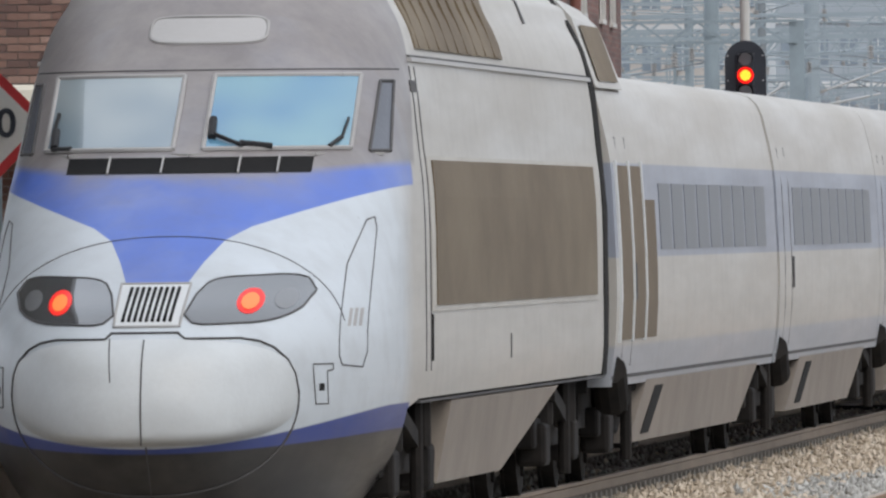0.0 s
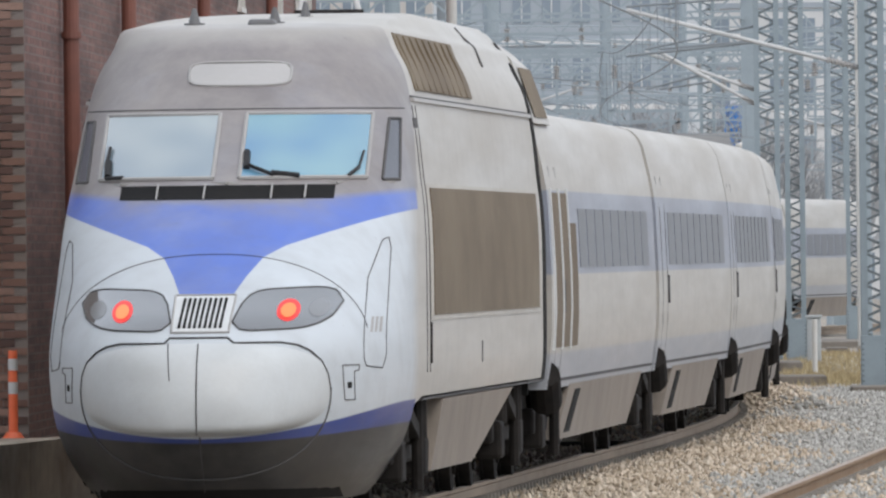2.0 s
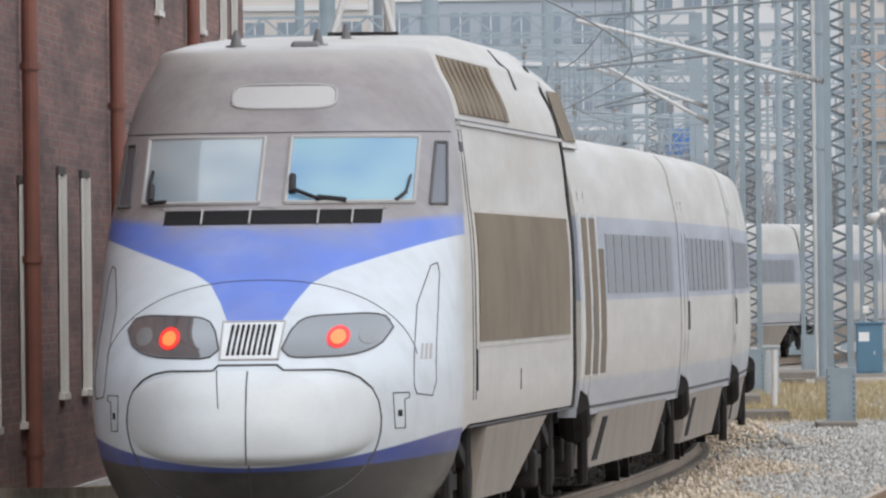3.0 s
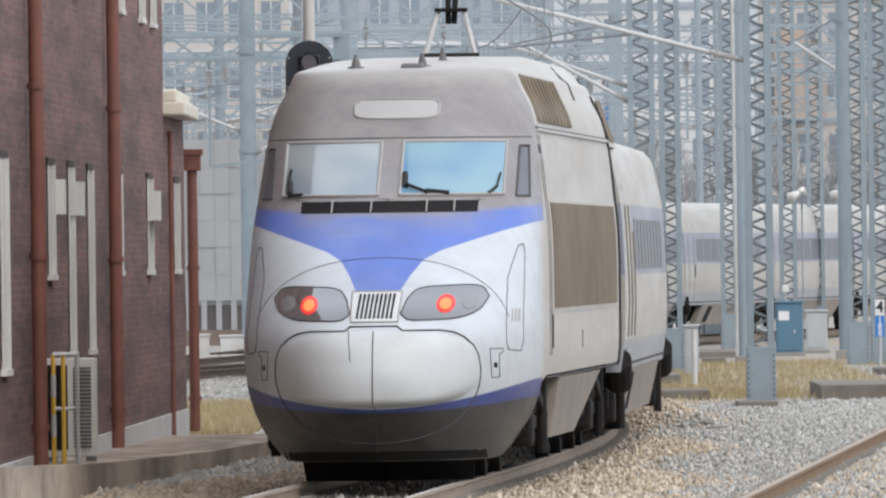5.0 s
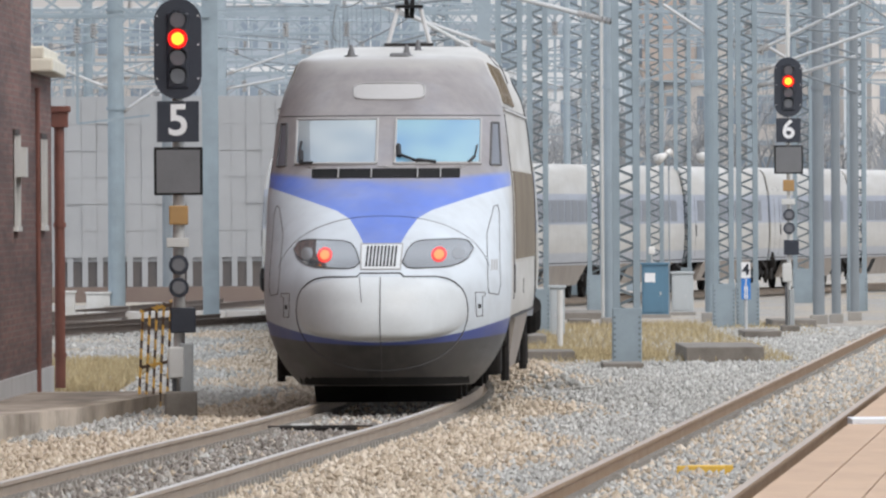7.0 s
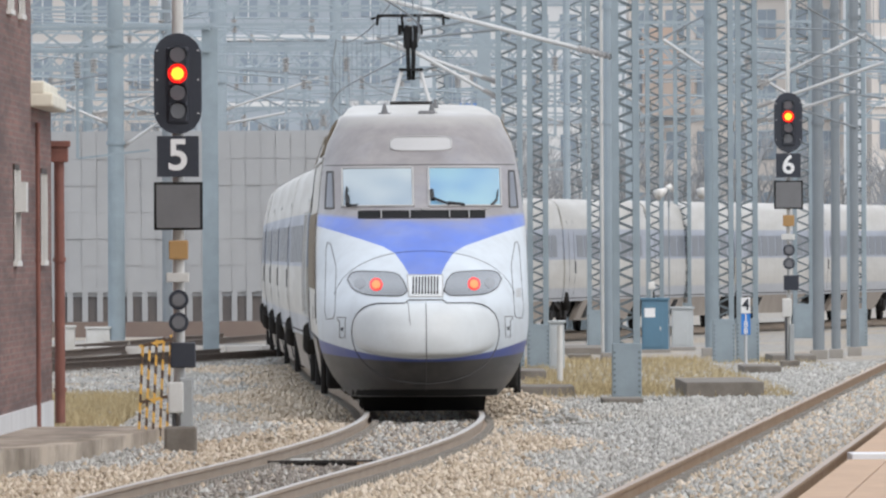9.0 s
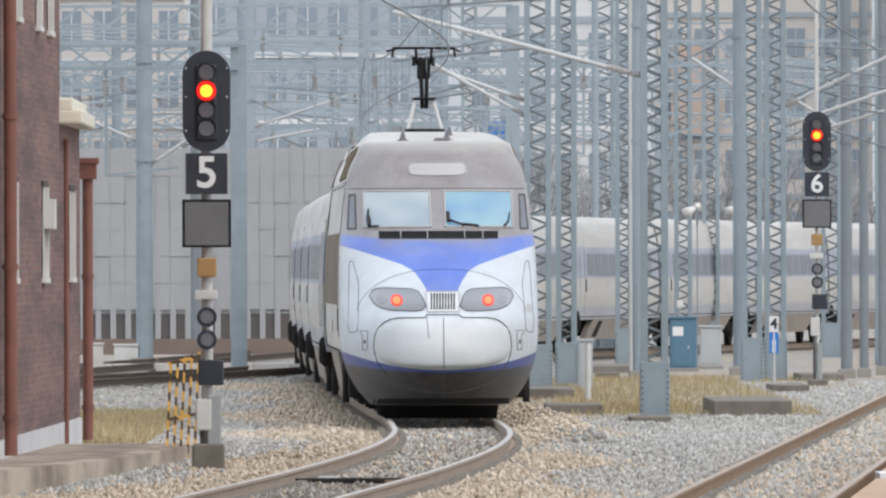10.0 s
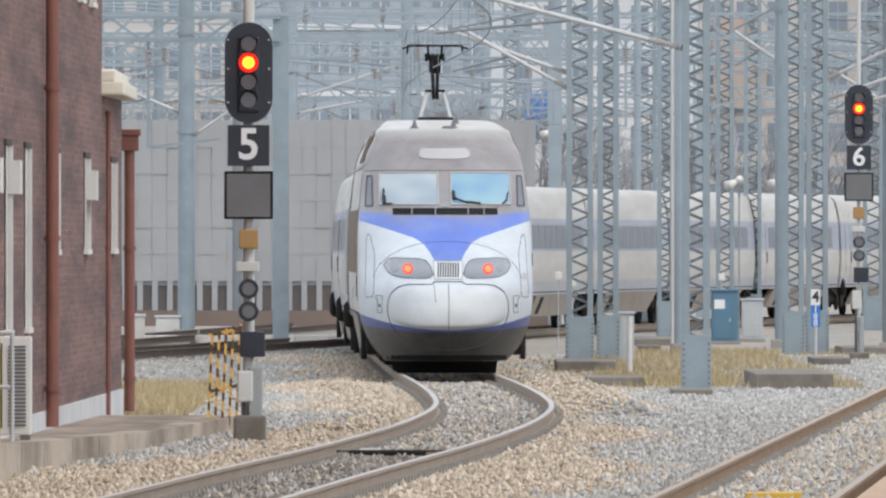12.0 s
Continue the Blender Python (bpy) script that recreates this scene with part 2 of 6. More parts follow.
def bar(bm, a, b, r=0.03, sides=6, r2=None):
    """A round bar from a to b."""
    a, b = Vector(a), Vector(b)
    d = b - a
    m = Matrix.Translation((a + b) / 2) @ d.to_track_quat("Z", "Y").to_matrix().to_4x4()
    bmesh.ops.create_cone(bm, cap_ends=True, segments=sides, radius1=r, radius2=r if r2 is None else r2, depth=d.length, matrix=m)
    return bm


def ribbed(bm, a, b, core, rib, count, sides=10):
    """One turned body with ribs, such as an insulator, from a to b."""
    a, b = Vector(a), Vector(b)
    turn = (b - a).to_track_quat("Z", "Y").to_matrix()
    rings = []
    for k in range(count * 4 + 1):
        r = rib if k % 4 in (1, 2) else core
        c = a.lerp(b, k / (count * 4))
        rings.append([bm.verts.new(c + turn @ Vector((r * math.cos(math.tau * i / sides), r * math.sin(math.tau * i / sides), 0))) for i in range(sides)])
    for r0, r1 in zip(rings, rings[1:]):
        for i in range(sides):
            bm.faces.new((r0[i], r0[(i + 1) % sides], r1[(i + 1) % sides], r1[i]))
    bm.faces.new(rings[0][::-1])
    bm.faces.new(rings[-1])
    return bm


def flat_bar(bm, a, b, w, t):
    """A flat or square bar from a to b."""
    a, b = Vector(a), Vector(b)
    d = b - a
    m = Matrix.Translation((a + b) / 2) @ d.to_track_quat("Z", "Y").to_matrix().to_4x4() @ Matrix.Diagonal((w, t, d.length, 1))
    bmesh.ops.create_cube(bm, size=1, matrix=m)
    return bm


def disc(bm, centre, r, depth, axis="y", sides=20):
    rot = {"y": pose(0, 0, 0, 90), "x": pose(0, 0, 0, 0, 90), "z": Matrix()}[axis]
    bmesh.ops.create_cone(bm, cap_ends=True, segments=sides, radius1=r, radius2=r, depth=depth, matrix=Matrix.Translation(centre) @ rot)
    return bm


def sweep(bm, section, line, closed=True):
    """Carry a section of (across, up) points along a line of (place, across direction)."""
    rings = []
    for p, side in line:
        rings.append([bm.verts.new(p + side * a + Vector((0, 0, u))) for a, u in section])
    n = len(section)
    for r0, r1 in zip(rings, rings[1:]):
        for i in range(n if closed else n - 1):
            bm.faces.new((r0[i], r0[(i + 1) % n], r1[(i + 1) % n], r1[i]))
    if closed:
        bm.faces.new(rings[0][::-1])
        bm.faces.new(rings[-1])
    return bm


# ---- fast joined boxes
class Pile:
    """Many small boxes or stones gathered into one mesh."""

    def __init__(self):
        self.v, self.f, self.n = [], [], 0

    def add(self, verts, faces):
        self.f.extend([[i + self.n for i in q] for q in faces])
        self.v.extend(verts)
        self.n += len(verts)

    def box(self, x0, x1, y0, y1, z0, z1):
        self.add([(x, y, z) for z in (z0, z1) for x, y in ((x0, y0), (x1, y0), (x1, y1), (x0, y1))], CUBE)
        return self

    def beam(self, a, b, w, t, up=(0, 1, 0)):
        a, b = Vector(a), Vector(b)
        d = (b - a).normalized()
        n = d.cross(Vector(up))
        n = (n if n.length > 1e-3 else d.cross(Vector((1, 0, 0)))).normalized() * (w / 2)
        m = d.cross(n).normalized() * (t / 2)
        self.add([tuple(p + s * n + q * m) for p in (a, b) for s, q in ((-1, -1), (1, -1), (1, 1), (-1, 1))], CUBE)
        return self

    def mesh(self, name, material):
        me = bpy.data.meshes.new(name)
        me.from_pydata(self.v, [], self.f)
        me.materials.append(material)
        me.update()
        return me

    def part(self, name, material, parent, label=""):
        ob = new(name, self.mesh(name, material))
        ob.parent = parent
        return tagged(ob, label) if label else ob


CUBE = ((0, 3, 2, 1), (4, 5, 6, 7), (0, 1, 5, 4), (1, 2, 6, 5), (2, 3, 7, 6), (3, 0, 4, 7))


# ---- the lines of the railway: centre X for each Y
MAIN = [(20, -7.3), (60, -5.4), (81, -4.42), (100.5, -3.49), (130, -2.10), (144, -1.48), (168, -0.36), (187, 0.32), (207, 0.66), (218, 0.62),
        (236, 0.40), (256, 0.055), (280, -0.28), (302, -0.56), (327, -0.84), (345, -0.80), (362, -0.25), (380, 0.95), (400, 3.0), (425, 6.3),
        (470, 13.0), (540, 24.0), (620, 38.0), (720, 57.0)]
KY, KX = np.array([p[0] for p in MAIN], float), np.array([p[1] for p in MAIN], float)
KS = np.gradient(KX, KY)


def line_x(y):
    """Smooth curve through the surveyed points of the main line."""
    i = int(np.clip(np.searchsorted(KY, y) - 1, 0, len(KY) - 2))
    h = KY[i + 1] - KY[i]
    u = (y - KY[i]) / h
    return float((1 + 2 * u) * (1 - u) ** 2 * KX[i] + u * (1 - u) ** 2 * h * KS[i] + u * u * (3 - 2 * u) * KX[i + 1] + u * u * (u - 1) * h * KS[i + 1])


def side_x(y):
    """The straight second line."""
    return 2.46 + 0.0473 * (y - 130.5)


def rail_line(centre, offset, y0, y1, step):
    out = []
    for y in np.arange(y0, y1 + 0.01, step):
        slope = (centre(y + 0.5) - centre(y - 0.5))
        across = Vector((1, -slope, 0)).normalized()
        out.append((Vector((centre(y), y, 0)) + across * offset, across))
    return out


RAIL = [(-0.035, 0), (0.035, 0), (0.036, -0.03), (0.010, -0.045), (0.010, -0.135), (0.07, -0.15), (0.07, -0.165), (-0.07, -0.165), (-0.07, -0.15), (-0.010, -0.135), (-0.010, -0.045), (-0.036, -0.03)]


def rails(name, centre, label, y1, flank, crown):
    track = thing(name, label, "railway track", kind="structure")
    for off in (-0.7535, 0.7535):
        bm = sweep(bmesh.new(), RAIL, rail_line(centre, off, 40, y1, 1.0))
        bm.normal_update()
        ob = part("rail", bm, [flank, crown], track)
        for p in ob.data.polygons:
            p.material_index = 1 if p.normal.z > 0.9 and p.center.z > -0.01 else 0
    p = Pile()
    for y in np.arange(80, 330, 0.6):
        slope = centre(y + 0.5) - centre(y - 0.5)
        e = Vector((1, -slope, 0)).normalized()
        c = Vector((centre(y), y, -0.26))
        p.beam(c - e * 1.25, c + e * 1.25, 0.26, 0.19, (0, 0, 1))
        for off in (-0.7535, 0.7535):
            for s in (-0.11, 0.11):
                q = c + e * (off + s) + Vector((0, 0, 0.12))
                p.beam(q - e * 0.045, q + e * 0.045, 0.16, 0.075, (0, 0, 1))
    tagged(p.part("sleepers", SLEEPER, track), "dusty concrete sleepers with rail clips", kind="stuff")
    return track


rails("track_main", line_x, "curving main track with dusty tan rails on ballast", 715, GREY_RAIL, STEEL)
rails("track_second", side_x, "straight second track with rusty brown rails", 500, RUST, BROWN_CROWN)

bm = bmesh.new()
bmesh.ops.create_grid(bm, x_segments=1, y_segments=1, size=1, matrix=Matrix.Translation((0, 0, -0.2)) @ Matrix.Diagonal((3000, 3000, 1, 1)))
ground = tagged(finish(bm, "ground", GROUND), "grey and tan ballast ground of a rail yard", "ground", kind="structure")


# ---- the train
def hermite(keys, z, col):
    zs = [k[0] for k in keys]
    vs = [k[col] for k in keys]
    g = np.gradient(np.array(vs, float), np.array(zs, float))
    i = int(np.clip(np.searchsorted(zs, z) - 1, 0, len(zs) - 2))
    h = zs[i + 1] - zs[i]
    u = (z - zs[i]) / h
    return float((1 + 2 * u) * (1 - u) ** 2 * vs[i] + u * (1 - u) ** 2 * h * g[i] + u * u * (3 - 2 * u) * vs[i + 1] + u * u * (u - 1) * h * g[i + 1])


# height, half width, foremost point, depth of the rounded corner
NOSE = [(0.20, 0.98, 0.75, 0.9), (0.35, 1.12, 0.52, 1.2), (0.55, 1.25, 0.30, 1.6), (0.8, 1.35, 0.10, 1.95), (1.1, 1.40, 0.0, 2.2), (1.4, 1.41, 0.10, 2.2),
        (1.6, 1.41, 0.45, 2.1), (1.8, 1.41, 0.92, 1.9), (2.05, 1.41, 1.42, 1.7), (2.3, 1.405, 1.95, 1.45), (2.6, 1.385, 2.58, 1.2), (2.72, 1.37, 2.82, 1.1),
        (3.2, 1.32, 3.72, 0.75), (3.36, 1.295, 3.98, 0.7), (3.6, 1.23, 4.34, 0.6), (3.8, 1.13, 4.66, 0.5), (3.9, 1.095, 4.86, 0.42), (3.945, 1.065, 5.05, 0.38),
        (3.97, 1.02, 5.5, 0.33), (4.02, 0.98, 6.7, 0.3), (4.08, 0.93, 8.6, 0.3), (4.13, 0.86, 10.8, 0.25), (4.165, 0.72, 13.0, 0.2), (4.18, 0.40, 15.0, 0.1), (4.185, 0.02, 16.0, 0.1)]

# the cab reaches further forward than its flanks
REACH = [(z, 0.75 + 0.6 * min(1.0, max(0.0, (2.6 - z) / 0.9))) for z, w, y, deep in NOSE]
NOSE = [(z, w, y - more, deep + more) for (z, w, y, deep), (_, more) in zip(NOSE, REACH)]


def front(x, z, out=0.0):
    """A point on the nose of the tail car, lifted off it by out."""
    w, y0, deep = (hermite(NOSE, z, c) for c in (1, 2, 3))
    r = min(abs(x) / w, 0.9999)
    return Vector((x, y0 + deep * (1 - math.sqrt(1 - r ** 2.4)) - out, z))


def patch(outline, out, n=10, m=14):
    """A skin over the nose: outline(u, v) gives x, z for u, v in 0..1; out is a number or a function of u, v."""
    bm = bmesh.new()
    lift = out if callable(out) else (lambda u, v: out)
    g = [[bm.verts.new(front(*outline(i / m, j / n), lift(i / m, j / n))) for i in range(m + 1)] for j in range(n + 1)]
    for j in range(n):
        for i in range(m):
            bm.faces.new((g[j][i], g[j][i + 1], g[j + 1][i + 1], g[j + 1][i]))
    return bm


def seam(points, r=0.007, out=0.002):
    """A fine dark joint drawn along the nose through x, z points."""
    bm = bmesh.new()
    dense = []
    for (x0, z0), (x1, z1) in zip(points, points[1:]):
        for k in range(6):
            dense.append(front(x0 + (x1 - x0) * k / 6, z0 + (z1 - z0) * k / 6, out))
    dense.append(front(*points[-1], out))
    for a, b in zip(dense, dense[1:]):
        if (b - a).length > 1e-4:
            bar(bm, a, b, r, 5)
    return bm


def arc(cx, cz, rx, rz, a0, a1, n=18, power=1.0):
    out = []
    for k in range(n + 1):
        a = radians(a0 + (a1 - a0) * k / n)
        c, s = math.cos(a), math.sin(a)
        out.append((cx + rx * math.copysign(abs(c) ** power, c), cz + rz * math.copysign(abs(s) ** power, s)))
    return out


def rect(x0, x1, z0, z1):
    return lambda u, v: (x0 + (x1 - x0) * u, z0 + (z1 - z0) * v)


def skin_on_side(bm, side, y0, y1, z0, z1, out, width, slices=4):
    """A panel standing proud of a car's side; width(z) is the side's half width."""
    rows = []
    for k in range(slices + 1):
        z = z0 + (z1 - z0) * k / slices
        rows.append([bm.verts.new((side * (width(z) + o), y, z)) for y, o in ((y0, -0.02), (y0, out), (y1, out), (y1, -0.02))])
    for a, b in zip(rows, rows[1:]):
        for i in range(3):
            bm.faces.new((a[i], a[i + 1], b[i + 1], b[i]) if side > 0 else (a[i], b[i], b[i + 1], a[i + 1]))
    for r in (rows[0], rows[-1]):
        bm.faces.new(r)
    return bm


def tail_w(z):
    return hermite(NOSE, z, 1)


CAR_LEN = 22.2


def bogie_parts(car, y, wheels=True):
    """A bogie under a car: frame, dampers, springs and its wheels."""
    bm = bmesh.new()
    for s in (-1, 1):
        box(bm, s * 1.12 - 0.09, s * 1.12 + 0.09, y - 2.0, y + 2.0, 0.42, 0.66, 0.03)
        flat_bar(bm, (s * 1.26, y - 1.3, 0.85), (s * 1.26, y + 0.2, 0.62), 0.12, 0.12)
        for k in (-1.5, 1.5):
            box(bm, s * 1.16 - 0.12, s * 1.16 + 0.12, y + k - 0.24, y + k + 0.24, 0.28, 0.62, 0.04)
            bar(bm, (s * 1.2, y + k * 0.8, 0.6), (s * 1.2, y + k * 0.8, 1.0), 0.1, 10)
        bar(bm, (s * 1.3, y - 0.1, 0.2), (s * 1.3, y - 0.1, 1.0), 0.05, 8)
    box(bm, -1.0, 1.0, y - 0.5, y + 0.5, 0.45, 0.9, 0.03)
    part("bogie_frame", bm, UNDER, car, "black dusty bogie frame")
    for k in (-1.5, 1.5):
        axle = bar(bmesh.new(), (-0.95, 0, 0), (0.95, 0, 0), 0.09, 10)
        for s in (-1, 1):
            disc(axle, (s * 0.76, 0, 0), 0.46, 0.12, "x", 24)
            disc(axle, (s * 0.70, 0, 0), 0.485, 0.03, "x", 24)
            for q in range(5):
                a = q * math.tau / 5
                disc(axle, (s * 0.83, 0.27 * math.cos(a), 0.27 * math.sin(a)), 0.05, 0.03, "x", 8)
        w = part("wheelset", axle, UNDER, car, "dark steel wheelset")
        w.matrix_basis = pose(0, y + k, 0.46)
        if wheels:
            WHEELS.append(w)


WHEELS = []


def shell_mesh():
    """The tail car's outer shell: nose and sides in one skin."""
    bm = bmesh.new()
    zs = list(np.linspace(0.20, 3.90, 64)) + [3.925, 3.945, 3.957, 3.97, 3.995, 4.02, 4.05, 4.08, 4.105, 4.13, 4.15, 4.165, 4.175, 4.18, 4.185]
    cols = 46
    prev = None
    for z in zs:
        w = hermite(NOSE, z, 1)
        row = []
        back = [3.3] if z < 0.93 else [4.2, 6, 9, 12, 15, 18, 20.5, CAR_LEN]
        edge = front(w, z)
        left = [bm.verts.new((-w, max(y, edge.y + 0.02 * (i + 1)), z)) for i, y in enumerate(back)][::-1]
        mid = [bm.verts.new(front(w * math.sin(math.pi * (k / cols - 0.5)), z)) for k in range(cols + 1)]
        right = [bm.verts.new((w, max(y, edge.y + 0.02 * (i + 1)), z)) for i, y in enumerate(back)]
        row = (left, mid, right)
        if prev:
            if len(prev[0]) == len(left):
                a, b = prev[0] + prev[1] + prev[2], left + mid + right
            else:
                a, b = prev[0][-1:] + prev[1] + prev[2][:1], left[-1:] + mid + right[:1]
            for i in range(len(a) - 1):
                bm.faces.new((a[i], a[i + 1], b[i + 1], b[i]))
        prev = row
    return bm


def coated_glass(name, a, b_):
    """Metal-coated windscreen glass; the mirrored sky is put into its colour as two tints."""
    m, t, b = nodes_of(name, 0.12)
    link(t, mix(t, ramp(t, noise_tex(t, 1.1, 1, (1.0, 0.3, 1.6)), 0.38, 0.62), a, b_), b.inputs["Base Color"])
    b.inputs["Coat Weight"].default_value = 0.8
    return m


GALV_PALE = worn("pale_insulated_steel", (0.52, 0.52, 0.51), (0.38, 0.37, 0.36), 0.5)
COACH_GLASS = worn("coach_glass", (0.105, 0.115, 0.14), (0.08, 0.085, 0.10), 0.3, coarse=0.6, amount=0.5)
ROOF_PALE = worn("pale_grey_panel", (0.46, 0.45, 0.44), (0.35, 0.34, 0.33), 0.5)


def tail_car():
    car = thing("tail_power_car", "white and blue streamlined power car with lit red tail lights", "train car", group="high-speed train")
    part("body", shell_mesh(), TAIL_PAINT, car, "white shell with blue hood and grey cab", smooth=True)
    # Left pane paler, right bluer: sky reflections are put into the glass colours.
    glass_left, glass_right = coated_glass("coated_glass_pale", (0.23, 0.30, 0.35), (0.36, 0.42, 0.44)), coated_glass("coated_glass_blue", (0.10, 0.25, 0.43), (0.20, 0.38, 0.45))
    for s, x0, x1 in ((-1, -1.06, -0.12), (1, 0.09, 1.06)):
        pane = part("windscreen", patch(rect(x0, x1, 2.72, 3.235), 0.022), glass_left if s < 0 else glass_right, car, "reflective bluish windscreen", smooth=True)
        rim = bmesh.new()
        for a, b in (((x0, 2.72), (x1, 2.72)), ((x1, 2.72), (x1, 3.235)), ((x1, 3.235), (x0, 3.235)), ((x0, 3.235), (x0, 2.72))):
            for k in range(8):
                p = front(a[0] + (b[0] - a[0]) * k / 8, a[1] + (b[1] - a[1]) * k / 8, 0.02)
                q = front(a[0] + (b[0] - a[0]) * (k + 1) / 8, a[1] + (b[1] - a[1]) * (k + 1) / 8, 0.02)
                bar(rim, p, q, 0.018, 6)
        part("window_frame", rim, ROOF_GREY, pane, "grey rubber frame")
        wiper = bmesh.new()
        if s > 0:
            bar(wiper, front(0.14, 2.80, 0.05), front(0.13, 2.93, 0.06), 0.028, 8)
            bar(wiper, front(0.14, 2.83, 0.08), front(0.36, 2.745, 0.09), 0.016, 6)
            bar(wiper, front(0.34, 2.76, 0.08), front(0.56, 2.735, 0.06), 0.024, 6)
        else:
            bar(wiper, front(-0.99, 2.74, 0.05), front(-1.0, 2.86, 0.06), 0.03, 8)
            bar(wiper, front(-1.0, 2.73, 0.06), front(-0.86, 2.735, 0.06), 0.018, 6)
        part("wiper", wiper, RUBBER, car, "black wiper arm")
        park = bmesh.new()
        if s > 0:
            bar(park, front(0.93, 2.735, 0.06), front(1.0, 2.80, 0.06), 0.016, 6)
            bar(park, front(1.0, 2.79, 0.06), front(1.025, 2.93, 0.06), 0.010, 6)
        else:
            bar(park, front(-1.02, 2.82, 0.06), front(-1.0, 2.98, 0.07), 0.014, 6)
        part("wiper_blade", park, RUBBER, car)
        quarter = patch(lambda u, v, s=s: (s * (1.175 + 0.115 * u * (1 - 0.35 * v) + 0.005 * v), 2.70 + 0.49 * v), 0.012, 6, 6)
        quarter_pane = part("quarter_window", quarter, COACH_GLASS, car, "dark quarter window", smooth=True)
        part("window_frame", seam([(s * xx, zz) for xx, zz in ((1.175, 2.70), (1.29, 2.70), (1.255, 3.19), (1.18, 3.19), (1.175, 2.70))], 0.014, 0.012), SEAM, quarter_pane)
    # ventilation slit under the windscreens
    # Flat patch; the dark of the recess is put into its black.
    part("intake_slot", patch(rect(-0.86, 0.84, 2.555, 2.665), 0.012), BLACK, car, "black air slot")
    bm = bmesh.new()
    for x in (-0.55, -0.17, 0.36, 0.62):
        flat_bar(bm, front(x, 2.555, 0.03), front(x, 2.67, 0.03), 0.012, 0.02)
    for x0, x1 in ((-1.25, -0.86), (-0.86, 0.0), (0.0, 0.84), (0.84, 1.25)):
        flat_bar(bm, front(x0, 2.68, 0.015), front(x1, 2.68, 0.015), 0.03, 0.02)
    part("slot_divider", bm, ROOF_GREY, car)
    # roof-front blank panel
    part("brow_joint", seam([(x, 3.275) for x in np.linspace(-1.27, 1.27, 9)], 0.006, 0.002), SEAM, car)
    part("destination_panel", patch(lambda u, v: ((2 * u - 1) * 0.40 * (1 - 0.12 * abs(2 * v - 1) ** 3), 3.475 + 0.17 * v), lambda u, v: 0.018), ROOF_PALE, car, "blanked pale panel", smooth=True)
    ring = arc(0, 3.56, 0.41, 0.095, 0, 360, 36, 0.45)
    part("panel_joint", seam(ring, 0.013, 0.008), ROOF_GREY, car)

    # headlamp clusters
    lens = glassy("lamp_lens_grey", (0.095, 0.10, 0.105), 0.07)
    for s in (-1, 1):
        def almond(u, v, s=s):
            q = 1.965 * u - 0.965
            half = 0.157 * (1 - abs(q) ** (6.0 if q < 0 else 2.9)) ** 0.5
            mid = 1.695 + 0.012 * q + 0.045 * max(0.0, q) ** 2 - 0.02 * max(0.0, -q) ** 3
            return s * (0.635 + 0.385 * q + 0.05 * (v - 0.5) * max(0.0, -q)), mid + 2 * half * (v - 0.5)
        lamp = part("headlamp", patch(almond, 0.014, 10, 24), lens, car, "grey almond-shaped lamp cluster", smooth=True)
        outline = [almond(u, 0) for u in np.linspace(0, 1, 14)] + [almond(u, 1) for u in np.linspace(1, 0, 14)]
        outline.append(outline[0])
        part("lamp_rim", seam(outline, 0.008, 0.010), SEAM, lamp)
        def spot(x, zc, r):
            return lambda u, v: (s * x + r * v * math.cos(u * math.tau), zc + r * v * math.sin(u * math.tau))
        part("tail_light", patch(spot(0.645, 1.685, 0.086), lambda u, v: 0.022 + 0.012 * (1 - v), 3, 20), RED_GLOW, lamp, "lit red tail light")
        part("tail_light_core", patch(spot(0.645, 1.685, 0.056), lambda u, v: 0.042, 2, 16), RED_CORE, lamp)
        silver = worn("reflector_silver", (0.27, 0.28, 0.29), (0.2, 0.2, 0.2), 0.25, 0.3) if s < 0 else bpy.data.materials["reflector_silver"]
        part("white_headlight", patch(spot(0.86, 1.70, 0.072), lambda u, v: 0.02 + 0.02 * (1 - v * v), 3, 18), silver, lamp, "unlit round headlight")
    # grille between the lamps
    part("grille_plate", patch(lambda u, v: ((2 * u - 1) * (0.212 + 0.014 * v), 1.525 + 0.275 * v), 0.02, 4, 6), WHITE, car)
    for k in range(9):
        x = (k - 4) * 0.040
        bm = flat_bar(bmesh.new(), front(x - 0.006, 1.555, 0.024), front(x + 0.006, 1.775, 0.024), 0.02, 0.02)
        part("grille_slot", bm, BLACK, car)
    bm = seam([(-0.222, 1.52), (-0.234, 1.805), (0.234, 1.805), (0.222, 1.52), (-0.222, 1.52)], 0.009, 0.012)
    part("grille_rim", bm, ROOF_GREY, car)

    # swollen coupler cover
    def cover(u, v):
        a, r = u * math.tau, v
        c, s = math.cos(a), math.sin(a)
        return 0.965 * r * math.copysign(abs(c) ** 0.72, c), 1.10 + (0.335 if s > 0 else 0.385) * r * math.copysign(abs(s) ** 0.62, s)

    def swell(x, z):
        fall = min(1.0, max(0.0, (1.435 - z) / 0.72))
        return 0.012 + 0.30 * fall ** 1.15 * (1 - (abs(x) / 0.965) ** 4)

    def cover_lift(u, v):
        x, z = cover(u, v)
        return 0.006 + swell(x, z) * (1 - v ** 22)
    part("coupler_cover", patch(cover, cover_lift, 34, 72), COVER, car, "smooth white coupler cover", smooth=True)
    half = [(0.27, 1.437), (0.62, 1.437), (0.74, 1.415), (0.83, 1.37), (0.91, 1.29), (0.953, 1.19), (0.97, 1.06)]
    lip = [(-x, zz) for x, zz in half[::-1]] + [(-0.23, 1.478), (0.22, 1.478)] + half
